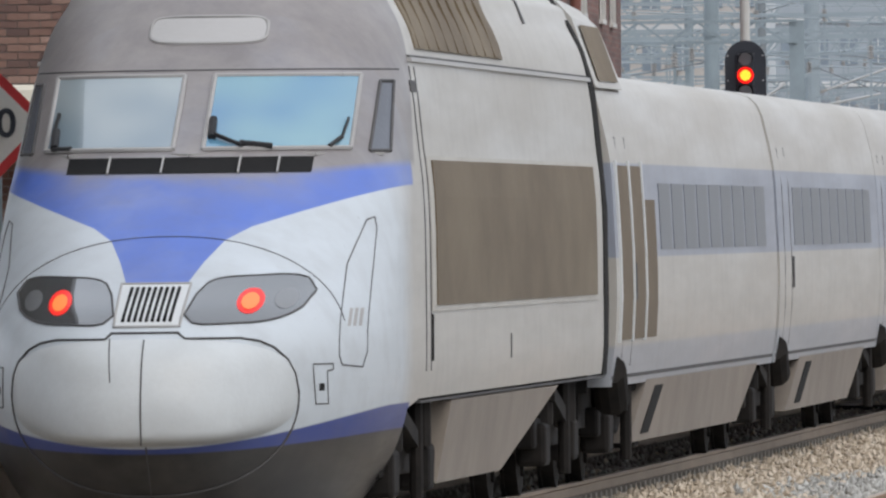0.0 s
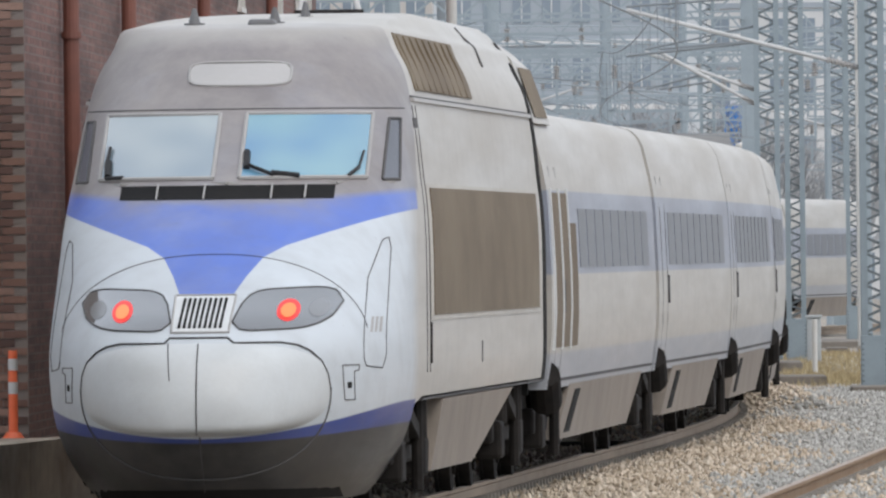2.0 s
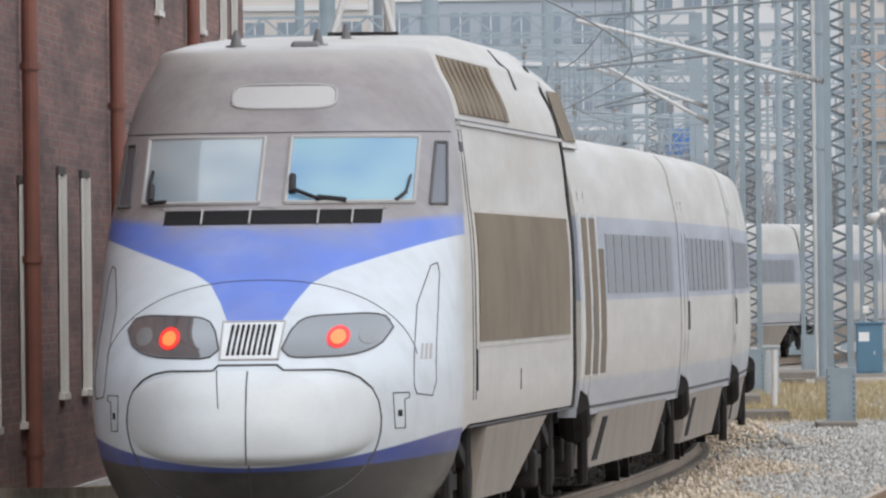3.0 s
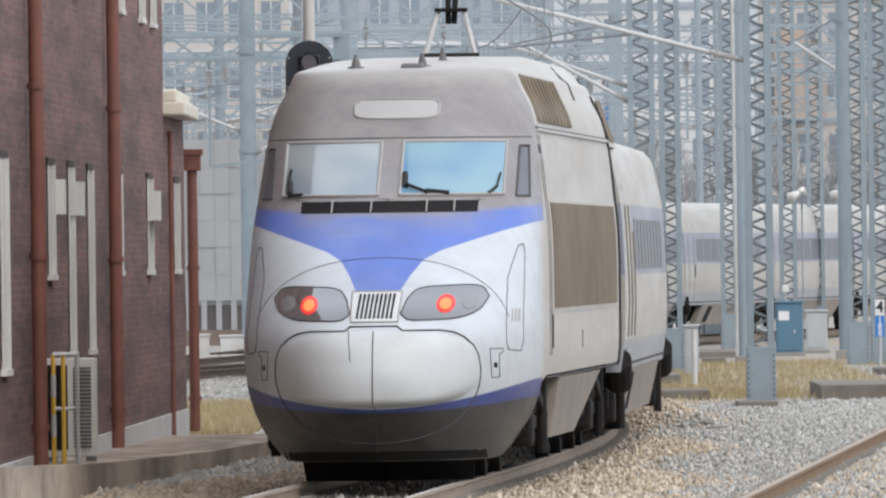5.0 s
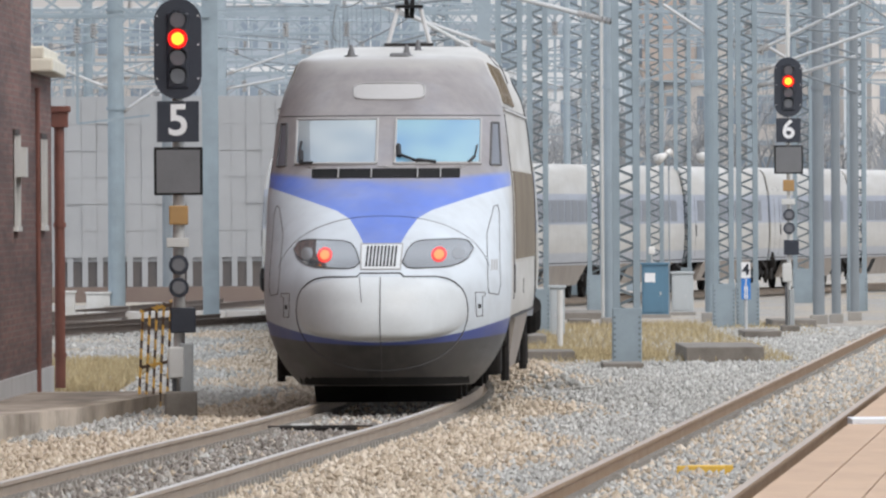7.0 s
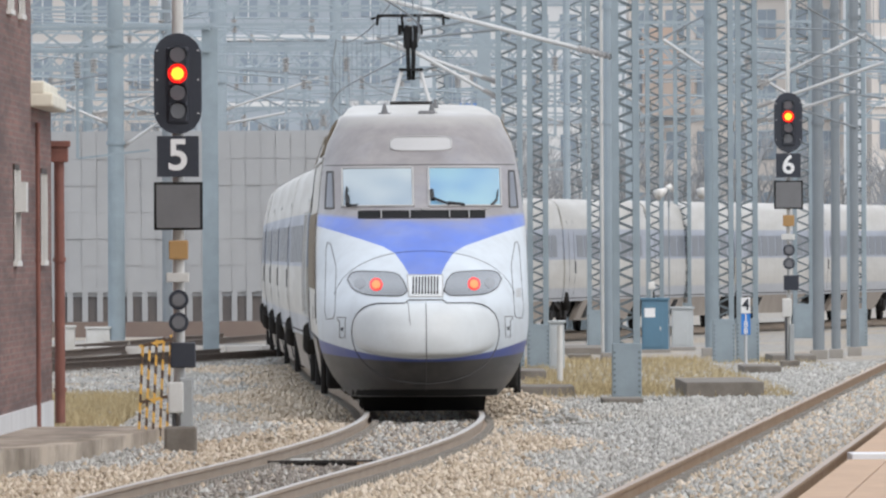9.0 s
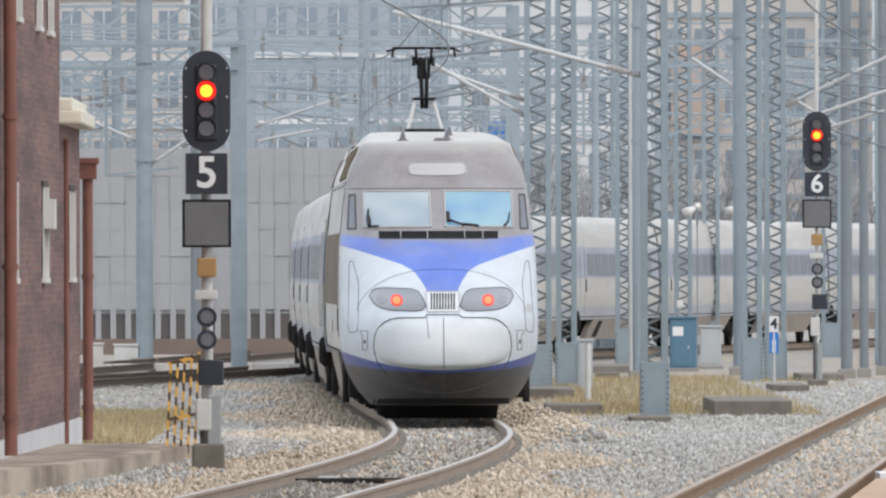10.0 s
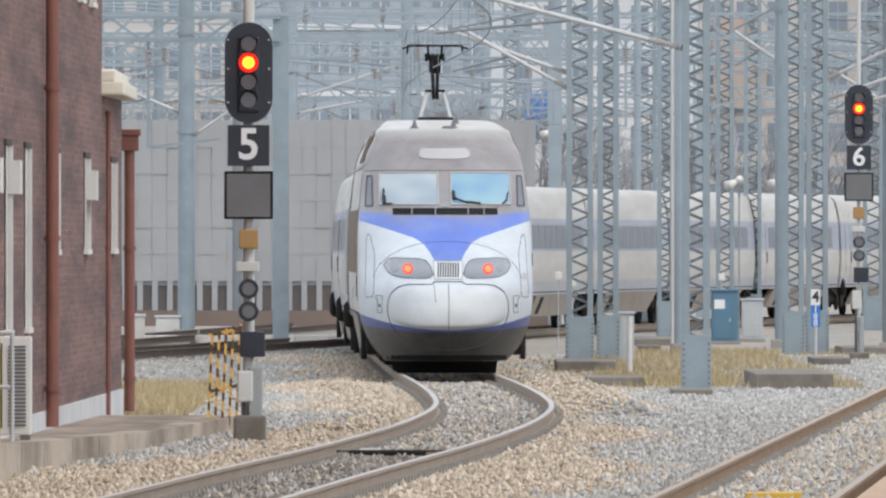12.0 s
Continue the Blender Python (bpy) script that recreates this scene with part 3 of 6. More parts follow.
    part("cover_joint", seam(lip, 0.0085, 0.008), SEAM, car, "dark joint of the coupler cover")
    part("cover_lower_joint", seam(arc(0, 1.08, 0.97, 0.70, 180, 360, 40, 0.9), 0.0085, 0.004), SEAM, car)
    bm = bmesh.new()
    pts = [(0, 1.43 - 0.70 * k / 14) for k in range(15)]
    prev = None
    for x, z in pts:
        p = front(x, z, 0.008 + swell(0, z))
        if prev:
            bar(bm, prev, p, 0.006, 5)
        prev = p
    part("centre_joint", bm, SEAM, car)
    crease = bmesh.new()
    line = [front(-0.235 + 0.003 * k, 1.44 - 0.036 * k, 0.007 + swell(0.2, 1.44 - 0.036 * k)) for k in range(9)]
    for p, q in zip(line, line[1:]):
        bar(crease, p, q, 0.0045, 5)
    part("cover_crease", crease, SEAM, car)
    part("hood_joint", seam(arc(0, 1.35, 1.22, 0.77, 12, 168, 40, 0.9), 0.0045, 0.002), SEAM, car)
    part("chin_lip", patch(rect(-0.96, 0.96, 0.215, 0.30), lambda u, v: 0.05 * (1 - v), 3, 24), BLACK, car, smooth=True)
    part("chin_joint", seam([(0, 0.24), (0, 0.72)], 0.006, 0.003), SEAM, car)
    # hatches on the flanks of the nose
    for s in (-1, 1):
        part("hatch_joint", seam([(s * 1.05, 1.25), (s * 1.155, 1.25), (s * 1.155, 1.21), (s * 1.125, 1.20), (s * 1.125, 0.98), (s * 1.06, 0.98), (s * 1.05, 1.25)], 0.005), SEAM, car)
        door = [(s * 1.20, 1.24), (s * 1.185, 1.30), (s * 1.16, 1.92), (s * 1.225, 2.22), (s * 1.265, 2.24), (s * 1.285, 2.16), (s * 1.315, 1.32), (s * 1.295, 1.22), (s * 1.20, 1.24)]
        part("access_hatch", seam(door, 0.0055), SEAM, car)
        # long dusty filter panel in a pale frame, and the skirt
        part("filter_frame", skin_on_side(bmesh.new(), s, 5.0, 21.3, 1.57, 2.67, 0.012, tail_w), FRAME_PAINT, car)
        part("filter_panel", skin_on_side(bmesh.new(), s, 5.35, 21.0, 1.61, 2.64, 0.022, tail_w), BROWN, car, "dusty brown filter mesh panel")
        bm = bmesh.new()
        for y in (4.55, 4.95):
            skin_on_side(bm, s, y, y + 0.035, 1.15, 3.3, 0.006, tail_w, 8)
        skin_on_side(bm, s, 4.2, CAR_LEN, 0.93, 0.948, 0.012, tail_w, 1)
        skin_on_side(bm, s, 12.2, 12.25, 1.18, 1.36, 0.008, tail_w, 1)
        part("side_joint", bm, SEAM, car)
        # The highlight along the gutter is put into its pale colour.
        part("gutter", skin_on_side(bmesh.new(), s, 4.6, CAR_LEN - 0.3, 3.335, 3.365, 0.028, tail_w, 1), ROOF_PALE, car, "pale rain gutter")
        part("gutter_joint", skin_on_side(bmesh.new(), s, 4.6, CAR_LEN - 0.3, 3.367, 3.382, 0.012, tail_w, 1), SEAM, car)
        bm = bmesh.new()
        v = [bm.verts.new(p) for p in ((s * 1.39, 6.9, 0.92), (s * 1.39, 17.2, 0.92), (s * 1.30, 12.4, 0.33), (s * 1.30, 6.6, 0.33),
                                       (s * 1.2, 6.9, 0.92), (s * 1.2, 17.2, 0.92), (s * 1.15, 12.4, 0.33), (s * 1.15, 6.6, 0.33))]
        for q in ((0, 1, 2, 3), (4, 7, 6, 5), (0, 3, 7, 4), (1, 5, 6, 2), (2, 6, 7, 3)):
            bm.faces.new([v[i] for i in q])
        part("skirt", bm, SKIRT, car, "dusty grey-brown skirt panel")
        part("roof_louvre", skin_on_side(bmesh.new(), s, 5.35, 13.2, 3.43, 3.90, 0.015, tail_w), BROWN, car, "brown ribbed roof louvre")
        for k in range(9):
            bm = skin_on_side(bmesh.new(), s, 5.6 + k * 0.85, 6.0 + k * 0.85, 3.44, 3.885, 0.026, tail_w, 2)
            part("louvre_rib", bm, BROWN, car)
        bm = skin_on_side(bmesh.new(), s, 17.0, 17.12, 3.75, 4.1, 0.015, tail_w, 4)
        part("roof_joint", bm, SEAM, car)
        # Added black band, so the dark gap behind this car reads wider.
        part("end_gap_band", skin_on_side(bmesh.new(), s, CAR_LEN - 0.3, CAR_LEN + 0.1, 0.95, 4.03, 0.012, tail_w, 14), GAP, car, "black band widening the dark gap between cars")
    # Deflector, built wide and black to stand for the shadow under the nose.
    bm = bmesh.new()
    for x0, x1, y in ((-0.84, 0.0, 1.0), (0.0, 0.84, 1.0)):
        v = [bm.verts.new(p) for p in ((x0 * 0.95, y + 0.4 * abs(x0), 0.0), (x1 * 0.95, y + 0.4 * abs(x1), 0.0), (x1, y - 0.3 + 0.4 * abs(x1), 0.36), (x0, y - 0.3 + 0.4 * abs(x0), 0.36),
                                       (x0 * 0.95, y + 0.06 + 0.4 * abs(x0), 0.0), (x1 * 0.95, y + 0.06 + 0.4 * abs(x1), 0.0), (x1, y - 0.24 + 0.4 * abs(x1), 0.36), (x0, y - 0.24 + 0.4 * abs(x0), 0.36))]
        for q in CUBE:
            bm.faces.new([v[i] for i in q])
    # Added black plate that keeps the space under the nose dark.
    part("nose_floor", boxes((-0.9, 0.9, 0.5, 3.3, 0.215, 0.25)), BLACK, car)
    part("rail_guard", bm, BLACK, car, "black obstacle deflector doubling as the shadow under the nose")
    for k in range(3):
        part("marking_bar", patch(rect(1.215 + 0.026 * k, 1.231 + 0.026 * k, 1.50, 1.62), 0.004, 3, 3), ROOF_GREY, car, "faint grey marking")
    for s in (-1, 1):
        part("hatch_lock", patch(rect(s * 1.095 - 0.014, s * 1.095 + 0.014, 1.07, 1.12), 0.006, 2, 2), BLACK, car)
        part("grab_recess", skin_on_side(bmesh.new(), s, 4.97, 5.06, 1.22, 1.55, 0.016, tail_w, 1), BLACK, car, "dark grab recess")
        part("door_top", skin_on_side(bmesh.new(), s, 4.4, 4.9, 3.12, 3.2, 0.008, tail_w, 1), SEAM, car)
    bogie_parts(car, 5.0)
    bogie_parts(car, 19.0)
    part("underframe", boxes((-1.1, 1.1, 2.2, CAR_LEN - 0.2, 0.6, 0.95)), UNDER, car)
    part("end_wall", boxes((-1.25, 1.25, CAR_LEN - 0.12, CAR_LEN, 0.8, 3.34), (-1.0, 1.0, CAR_LEN - 0.12, CAR_LEN, 3.34, 3.9)), GAP, car, "dark gangway end")
    # roof fittings
    for x, y, z, r in ((-0.47, 4.98, 3.965, 0.082), (0.17, 5.15, 3.97, 0.082), (0.25, 7.6, 4.05, 0.07)):
        bm = bar(bar(bmesh.new(), (x, y, z), (x, y, z + 0.025), r, 12), (x, y, z + 0.02), (x, y, z + 0.145), r * 0.62, 12, 0.016)
        part("aerial", bm, DARK_PLATE, car, "dark conical aerial")
    part("horn_box", boxes((-0.02, 0.20, 4.72, 5.05, 3.93, 4.015), bevel=0.03), DARK_PLATE, car)
    for y in (9.0, 12.0, 15.0, 18.0):
        part("roof_rib", boxes((-0.62, 0.62, y, y + 0.06, 4.06, 4.10 if y < 10 else 4.165)), ROOF_GREY, car)
    # raised pantograph
    pan = bmesh.new()
    for s in (-1, 1):
        bar(pan, (s * 0.10, 15.0, 5.2), (s * 0.12, 15.0, 5.43), 0.02)
        bar(pan, (s * 0.03, 14.5, 4.55), (s * 0.05, 15.0, 5.3), 0.034)
        bar(pan, (s * 0.46, 14.98, 5.45), (s * 0.47, 14.98, 5.31), 0.018)
        bar(pan, (s * 0.38, 14.98, 5.45), (s * 0.56, 14.98, 5.40), 0.016)
        box(pan, s * 0.15 - 0.025, s * 0.15 + 0.025, 14.9, 15.05, 5.18, 5.32, 0.01)
    for y in (14.85, 15.15):
        flat_bar(pan, (-0.47, y, 5.45), (0.47, y, 5.45), 0.05, 0.035)
    box(pan, -0.10, 0.10, 14.9, 15.1, 4.98, 5.30, 0.03)
    box(pan, -0.17, 0.17, 14.42, 14.56, 4.66, 4.70, 0.01)
    pantograph = part("pantograph", pan, BLACK, car, "raised black pantograph")
    for s in (-1, 1):
        part("lower_arm", bar(bmesh.new(), (s * 0.27, 14.2, 4.17), (s * 0.13, 14.5, 4.68), 0.028, 8), GALV_PALE, pantograph, "pale lower arm")
    part("pivot", bar(bmesh.new(), (-0.3, 14.2, 4.19), (0.3, 14.2, 4.19), 0.04), UNDER, pantograph)
    return car


COACH = [(0.84, 1.37), (1.2, 1.42), (2.3, 1.42), (2.7, 1.395), (3.05, 1.325), (3.25, 1.27), (3.34, 1.21), (3.41, 1.08), (3.46, 0.7), (3.48, 0.01)]


def coach_w(z):
    return hermite(COACH, z, 1)


def coach(length, motor=False):
    car = thing("coach", "dusty white passenger coach with grey-blue window band", "train car", group="high-speed train")
    bm = bmesh.new()
    right = [(coach_w(z), z) for z in list(np.linspace(0.84, 3.2, 16)) + [3.25, 3.29, 3.32, 3.35, 3.38, 3.41, 3.44, 3.465, 3.48]]
    outline = [(-w, z) for w, z in right] + right[::-1]
    rings = [[bm.verts.new((x, y, z)) for x, z in outline] for y in (0.1, length / 2, length - 0.1)]
    for r0, r1 in zip(rings, rings[1:]):
        for i in range(len(outline) - 1):
            bm.faces.new((r0[i], r0[i + 1], r1[i + 1], r1[i]))
    for y in (0.1, length - 0.1):
        bm.faces.new([bm.verts.new((x, y, z)) for x, z in outline])
    part("body", bm, COACH_PAINT, car, "dusty white shell with blue-grey band", smooth=True)
    bm = bmesh.new()
    shape = [(s * (tail_w(zz) if motor else coach_w(zz)) * 0.975, zz) for s, zs in ((-1, (0.95, 1.5, 2.3, 2.9, 3.2, 3.36)), (1, (3.36, 3.2, 2.9, 2.3, 1.5, 0.95))) for zz in zs]
    if motor:
        shape[6:6] = [(-1.06, 3.82), (-0.94, 3.96), (0.94, 3.96), (1.06, 3.82)]
    ends = [[bm.verts.new((x, y, zz)) for x, zz in shape] for y in (-0.75 if motor else -0.12, 0.14)]
    for i in range(len(shape)):
        j = (i + 1) % len(shape)
        bm.faces.new((ends[0][i], ends[0][j], ends[1][j], ends[1][i]))
    bm.faces.new(ends[0])
    part("gangway", bm, GAP, car, "black gangway bellows")
    first = 5.4 if motor else 2.6
    count = 9
    pitch = (length - first - 1.6) / count
    for s in (-1, 1):
        for k in range(count):
            y = first + k * pitch
            part("window", skin_on_side(bmesh.new(), s, y + 0.12, y + pitch - 0.12, 1.96, 2.52, 0.006, coach_w), COACH_GLASS, car, "grey tinted coach window")
        bm = bmesh.new()
        for y in (1.0, 2.1):
            skin_on_side(bm, s, y, y + 0.03, 1.0, 2.9, 0.005, coach_w, 5)
        skin_on_side(bm, s, 0.2, length - 0.2, 0.9, 0.93, 0.006, coach_w, 1)
        part("door_joint", bm, SEAM, car)
        part("door_handle", skin_on_side(bmesh.new(), s, 2.2, 2.3, 1.55, 1.85, 0.02, coach_w, 1), SEAM, car)
        bm = bmesh.new()
        a, b = 3.4, length - 2.4
        v = [bm.verts.new(p) for p in ((s * 1.38, a + 1.0, 0.86), (s * 1.38, b, 0.86), (s * 1.30, b - 2.0, 0.34), (s * 1.30, a - 0.4, 0.34),
                                       (s * 1.2, a + 1.0, 0.86), (s * 1.2, b, 0.86), (s * 1.15, b - 2.0, 0.34), (s * 1.15, a - 0.4, 0.34))]
        for q in ((0, 1, 2, 3), (4, 7, 6, 5), (0, 3, 7, 4), (1, 5, 6, 2), (2, 6, 7, 3)):
            bm.faces.new([v[i] for i in q])
        part("skirt", bm, SKIRT, car, "dusty grey-brown skirt panel")
        bm = bmesh.new()
        lean = lambda zz, o: s * (1.38 - (0.86 - zz) * 0.154 + o)
        v = [bm.verts.new((lean(zz, o), yy, zz)) for o in (-0.03, 0.012) for yy, zz in ((a + 1.0, 0.40), (a + 1.9, 0.40), (a + 3.0, 0.80), (a + 2.1, 0.80))]
        for q in CUBE:
            bm.faces.new([v[i] for i in q])
        part("skirt_slot", bm, BLACK, car, "black slanted opening")
        part("yaw_damper", bar(bmesh.new(), (s * 1.34, 0.4, 0.98), (s * 1.34, 0.75, 0.72), 0.15, 12), UNDER, car, "black bulging damper")
        if motor:
            for k in range(3):
                part("motor_louvre", skin_on_side(bmesh.new(), s, 0.56 + k * 1.5, 1.90 + k * 1.5, 1.22, 2.66 - 0.28 * (k == 2), 0.010, coach_w), BROWN, car, "brown motor louvre")
    if motor:
        bm = bmesh.new()
        prof = [(-1.29, 3.3), (-1.09, 3.88), (-0.93, 4.05), (0.93, 4.05), (1.09, 3.88), (1.29, 3.3)]
        rows = [[bm.verts.new((x, y, z if y < 3 else 3.3 + (z - 3.3) * 0.9)) for x, z in prof] for y in (0.1, 3.2)]
        for i in range(5):
            bm.faces.new((rows[0][i], rows[0][i + 1], rows[1][i + 1], rows[1][i]))
        bm.faces.new(rows[1])
        bm.faces.new(rows[0][::-1])
        part("raised_roof", bm, COACH_PAINT, car)
        for s in (-1, 1):
            for k in range(3):
                part("louvre_post", skin_on_side(bmesh.new(), s, 0.42 + k * 1.5, 0.54 + k * 1.5, 1.20, 2.70, 0.022, coach_w), WHITE, car, "pale louvre post")
            bm = bmesh.new()
            v = [bm.verts.new(p) for p in ((s * 1.285, 0.5, 3.36), (s * 1.285, 2.7, 3.36), (s * 1.125, 2.7, 3.82), (s * 1.125, 0.5, 3.82))]
            bm.faces.new(v)
            part("roof_louvre", bm, BROWN, car)
        bogie_parts(car, 3.0, False)
    bogie_parts(car, 0.0 if not motor else length, False) if not motor else None
    part("underframe", boxes((-1.1, 1.1, 0.2, length, 0.5, 0.86)), UNDER, car)
    return car


TAIL = tail_car()
MOTOR = coach(21.8, True)
TRAILER = coach(18.7)
CARS = [(TAIL, 0.0, CAR_LEN), (MOTOR, CAR_LEN + 0.7, 21.8)]
reach = CAR_LEN + 0.7 + 21.9
for k in range(14):
    c = TRAILER if k == 0 else copy_thing(TRAILER, Matrix())
    CARS.append((c, reach, 18.7))
    reach += 18.75


def place_on(u, v, z):
    """Ground-plan place seen along the bearing u, v at the height z."""
    d = FOCAL * (HEIGHT - z) / (v - 430)
    return (u - 784) / FOCAL * d, d


def at(u, d):
    return (u - 784) / FOCAL * d


# ---- the brick building beside the line
def wall_x(y):
    return -6.608 + 0.0117 * y


WALL_END, WALL_STEP, WALL_FAR = 121.0, 199.0, 206.7
station = thing("brick_building", "dark red brick railway building with narrow white windows", "building")
bm = bmesh.new()
for a, b, top, deep in ((WALL_END, WALL_STEP, 9.0, 9.0), (WALL_STEP, WALL_FAR, 3.97, 6.0)):
    xa, xb = wall_x(a), wall_x(b)
    vs = [bm.verts.new(p) for z in (-0.3, top) for p in ((xa, a, z), (xb, b, z), (xb - deep, b, z), (xa - deep, a, z))]
    for q in ((0, 1, 5, 4), (1, 2, 6, 5), (2, 3, 7, 6), (3, 0, 4, 7), (4, 5, 6, 7)):
        bm.faces.new([vs[i] for i in q])
bmesh.ops.recalc_face_normals(bm, faces=bm.faces)
part("wall", bm, BRICK, station, "dark red brick wall")


def on_wall(y0, y1, z0, z1, out):
    """A slab standing proud of the long wall."""
    bm = bmesh.new()
    vs = [bm.verts.new(p) for z in (z0, z1) for p in ((wall_x(y0) - 0.02, y0, z), (wall_x(y0) + out, y0, z), (wall_x(y1) + out, y1, z), (wall_x(y1) - 0.02, y1, z))]
    for q in CUBE:
        bm.faces.new([vs[i] for i in q])
    return bm


PANE = glassy("window_pane", (0.05, 0.055, 0.06), 0.1)
WINDOW_WHITE = worn("white_window_paint", (0.72, 0.71, 0.68), (0.5, 0.47, 0.43), 0.6)
PLINTH = worn("pale_plinth", (0.62, 0.62, 0.62), (0.4, 0.39, 0.38), 0.8)
SOOT = worn("dark_lintel", (0.05, 0.04, 0.038), (0.1, 0.08, 0.07), 0.9)
for y, z0, z1, w in ((203.0, 2.02, 3.13, 1.5), (193.0, 2.02, 3.13, 1.3), (182.6, 2.02, 3.13, 1.4), (173.9, 1.17, 3.13, 1.1), (168.5, 1.17, 3.13, 1.1), (163.2, 2.0, 3.13, 1.2),
                     (152.0, 1.1, 3.13, 1.3), (147.0, 1.1, 3.13, 1.0), (139.5, 0.9, 3.0, 1.3), (134.0, 0.9, 3.0, 1.0),
                     (195.0, 5.05, 6.7, 1.3), (191.0, 5.05, 6.7, 1.3), (184.0, 5.05, 6.7, 1.3), (171.0, 5.05, 6.7, 1.3), (150.0, 5.05, 6.7, 1.3), (146.0, 5.05, 6.7, 1.3), (129.0, 5.2, 6.7, 1.2)):
    win = part("window", on_wall(y - w / 2, y + w / 2, z0, z1, 0.012), PANE, station, "narrow window with white frame")
    part("lintel", on_wall(y - w / 2 - 0.2, y + w / 2 + 0.25, z1, z1 + 0.07, 0.03), SOOT, win)
    part("window_frame", on_wall(y + w / 2 - 0.12, y + w / 2, z0, z1, 0.048), WINDOW_WHITE, win)
    part("window_frame", on_wall(y - w / 2, y - w / 2 + 0.12, z0, z1, 0.025), WINDOW_WHITE, win)
    part("sill", on_wall(y - w / 2 - 0.1, y + w / 2 + 0.1, z0 - 0.06, z0, 0.06), WINDOW_WHITE, win)
for y in (193.6, 169.3, 164.2):
    part("vent_box", on_wall(y - 0.4, y + 0.2, 2.62, 2.98, 0.13), WINDOW_WHITE, station, "white wall box")
part("plinth", on_wall(128.0, WALL_FAR - 0.3, -0.3, 0.2, 0.035), PLINTH, station, "pale painted plinth")
for y, r, z0, z1 in ((206.9, 0.07, -0.1, 3.55), (199.6, 0.03, -0.1, 3.75), (179.0, 0.075, 0.02, 9.0), (157.8, 0.075, 0.05, 9.0), (139.2, 0.075, 0.2, 9.0), (127.3, 0.075, 0.3, 9.0)):
    x = wall_x(min(y, WALL_FAR)) + r + 0.03
    bm = bar(bmesh.new(), (x, y, z0), (x, y, z1), r, 14)
    for z in np.arange(z0 + 0.4, z1, 1.7):
        bar(bm, (x, y, z), (x, y, z + 0.06), r * 1.25, 14)
    part("drainpipe", bm, PIPE, station, "oxide-red drainpipe")
x = wall_x(WALL_FAR) + 0.1
part("rain_hopper", boxes((x - 0.10, x + 0.12, 206.78, 207.05, 3.3, 3.52), (x - 0.12, x + 0.15, 206.75, 207.08, 3.5, 3.58), bevel=0.01), PIPE, station, "red-brown rain hopper")
bm = boxes((wall_x(203) - 5, wall_x(203) + 0.24, WALL_STEP - 0.15, WALL_FAR + 0.35, 3.95, 4.13), (wall_x(203) - 5, wall_x(203) + 0.13, WALL_STEP - 0.15, WALL_FAR + 0.25, 4.11, 4.28), bevel=0.03)
part("eave", bm, CREAM, station, "cream flat eave of the annex")

# end wall of single bricks, facing up the platform


def unit_brick_mat():
    m, t, b = nodes_of("single_brick", 0.9)
    info = t.nodes.new("ShaderNodeObjectInfo")
    geo = t.nodes.new("ShaderNodeNewGeometry")
    r = math_node(t, "FRACT", math_node(t, "ADD", info.outputs["Random"], geo.outputs["Random Per Island"]))
    pick = t.nodes.new("ShaderNodeValToRGB")
    link(t, r, pick.inputs["Fac"])
    e = pick.color_ramp.elements
    e[0].color, e[1].color = (0.085, 0.052, 0.047, 1), (0.29, 0.19, 0.155, 1)
    e.new(0.35).color = (0.15, 0.085, 0.07, 1)
    e.new(0.7).color = (0.20, 0.115, 0.09, 1)
    link(t, mix(t, math_node(t, "MULTIPLY", ramp(t, noise_tex(t, 30, 4), 0.3, 0.8), 0.4), pick.outputs["Color"], (0.12, 0.075, 0.06)), b.inputs["Base Color"])
    bump(t, b, noise_tex(t, 60, 3), 0.6, 0.004)
    return m


UNIT = unit_brick_mat()
brick_mesh = Pile().box(-0.1025, 0.1025, -0.02, 0.03, -0.031, 0.031).mesh("brick", UNIT)
bed = part("end_wall_mortar", boxes((wall_x(WALL_END) - 8.9, wall_x(WALL_END), WALL_END - 0.02, WALL_END + 0.1, -0.3, 9.0)), worn("mortar", (0.19, 0.16, 0.145), (0.15, 0.12, 0.11), 0.95), station, "mortar bed of the end wall")
END_BRICKS = []
rest = Pile()
rng = random.Random(4)
for row in range(int(6.6 / 0.075)):
    z = -0.05 + row * 0.075
    for k in range(int(4.6 / 0.215)):
        x = wall_x(WALL_END) - 0.11 - k * 0.215 - (0.107 if row % 2 else 0)
        near = 3.45 < z < 5.3 and k < 13
        yy = WALL_END - 0.015 - rng.uniform(0, 0.006)
        if near and len(END_BRICKS) < 300:
            END_BRICKS.append((x, yy, z))
        else:
            rest.box(x - 0.1025, x + 0.1025, yy - 0.02, yy + 0.03, z - 0.031, z + 0.031)
tagged(rest.part("bricks", UNIT, bed), "weathered red bricks", kind="stuff")

# light box, conduit, camera and pipe on the end wall
box_x = at(-560, 118.5)
sign_box = thing("light_box", "cream sign box fixed to the brick end wall", "sign box")
part("casing", boxes((box_x - 3.2, box_x, 119.2, 120.98, 2.93, 3.56), bevel=0.05), CREAM, sign_box)
pipe_x = at(-621, 120.8)
down = thing("downpipe", "oxide-red downpipe below the sign box", "pipe")
part("tube", bar(bmesh.new(), (pipe_x, 120.85, 0.5), (pipe_x, 120.85, 2.93), 0.075, 14), PIPE, down)
for z in (1.0, 1.9, 2.6):
    part("bracket", bar(bmesh.new(), (pipe_x, 120.85, z), (pipe_x, 120.85, z + 0.06), 0.09, 14), PIPE, down)
cam_x = at(-790, 120)
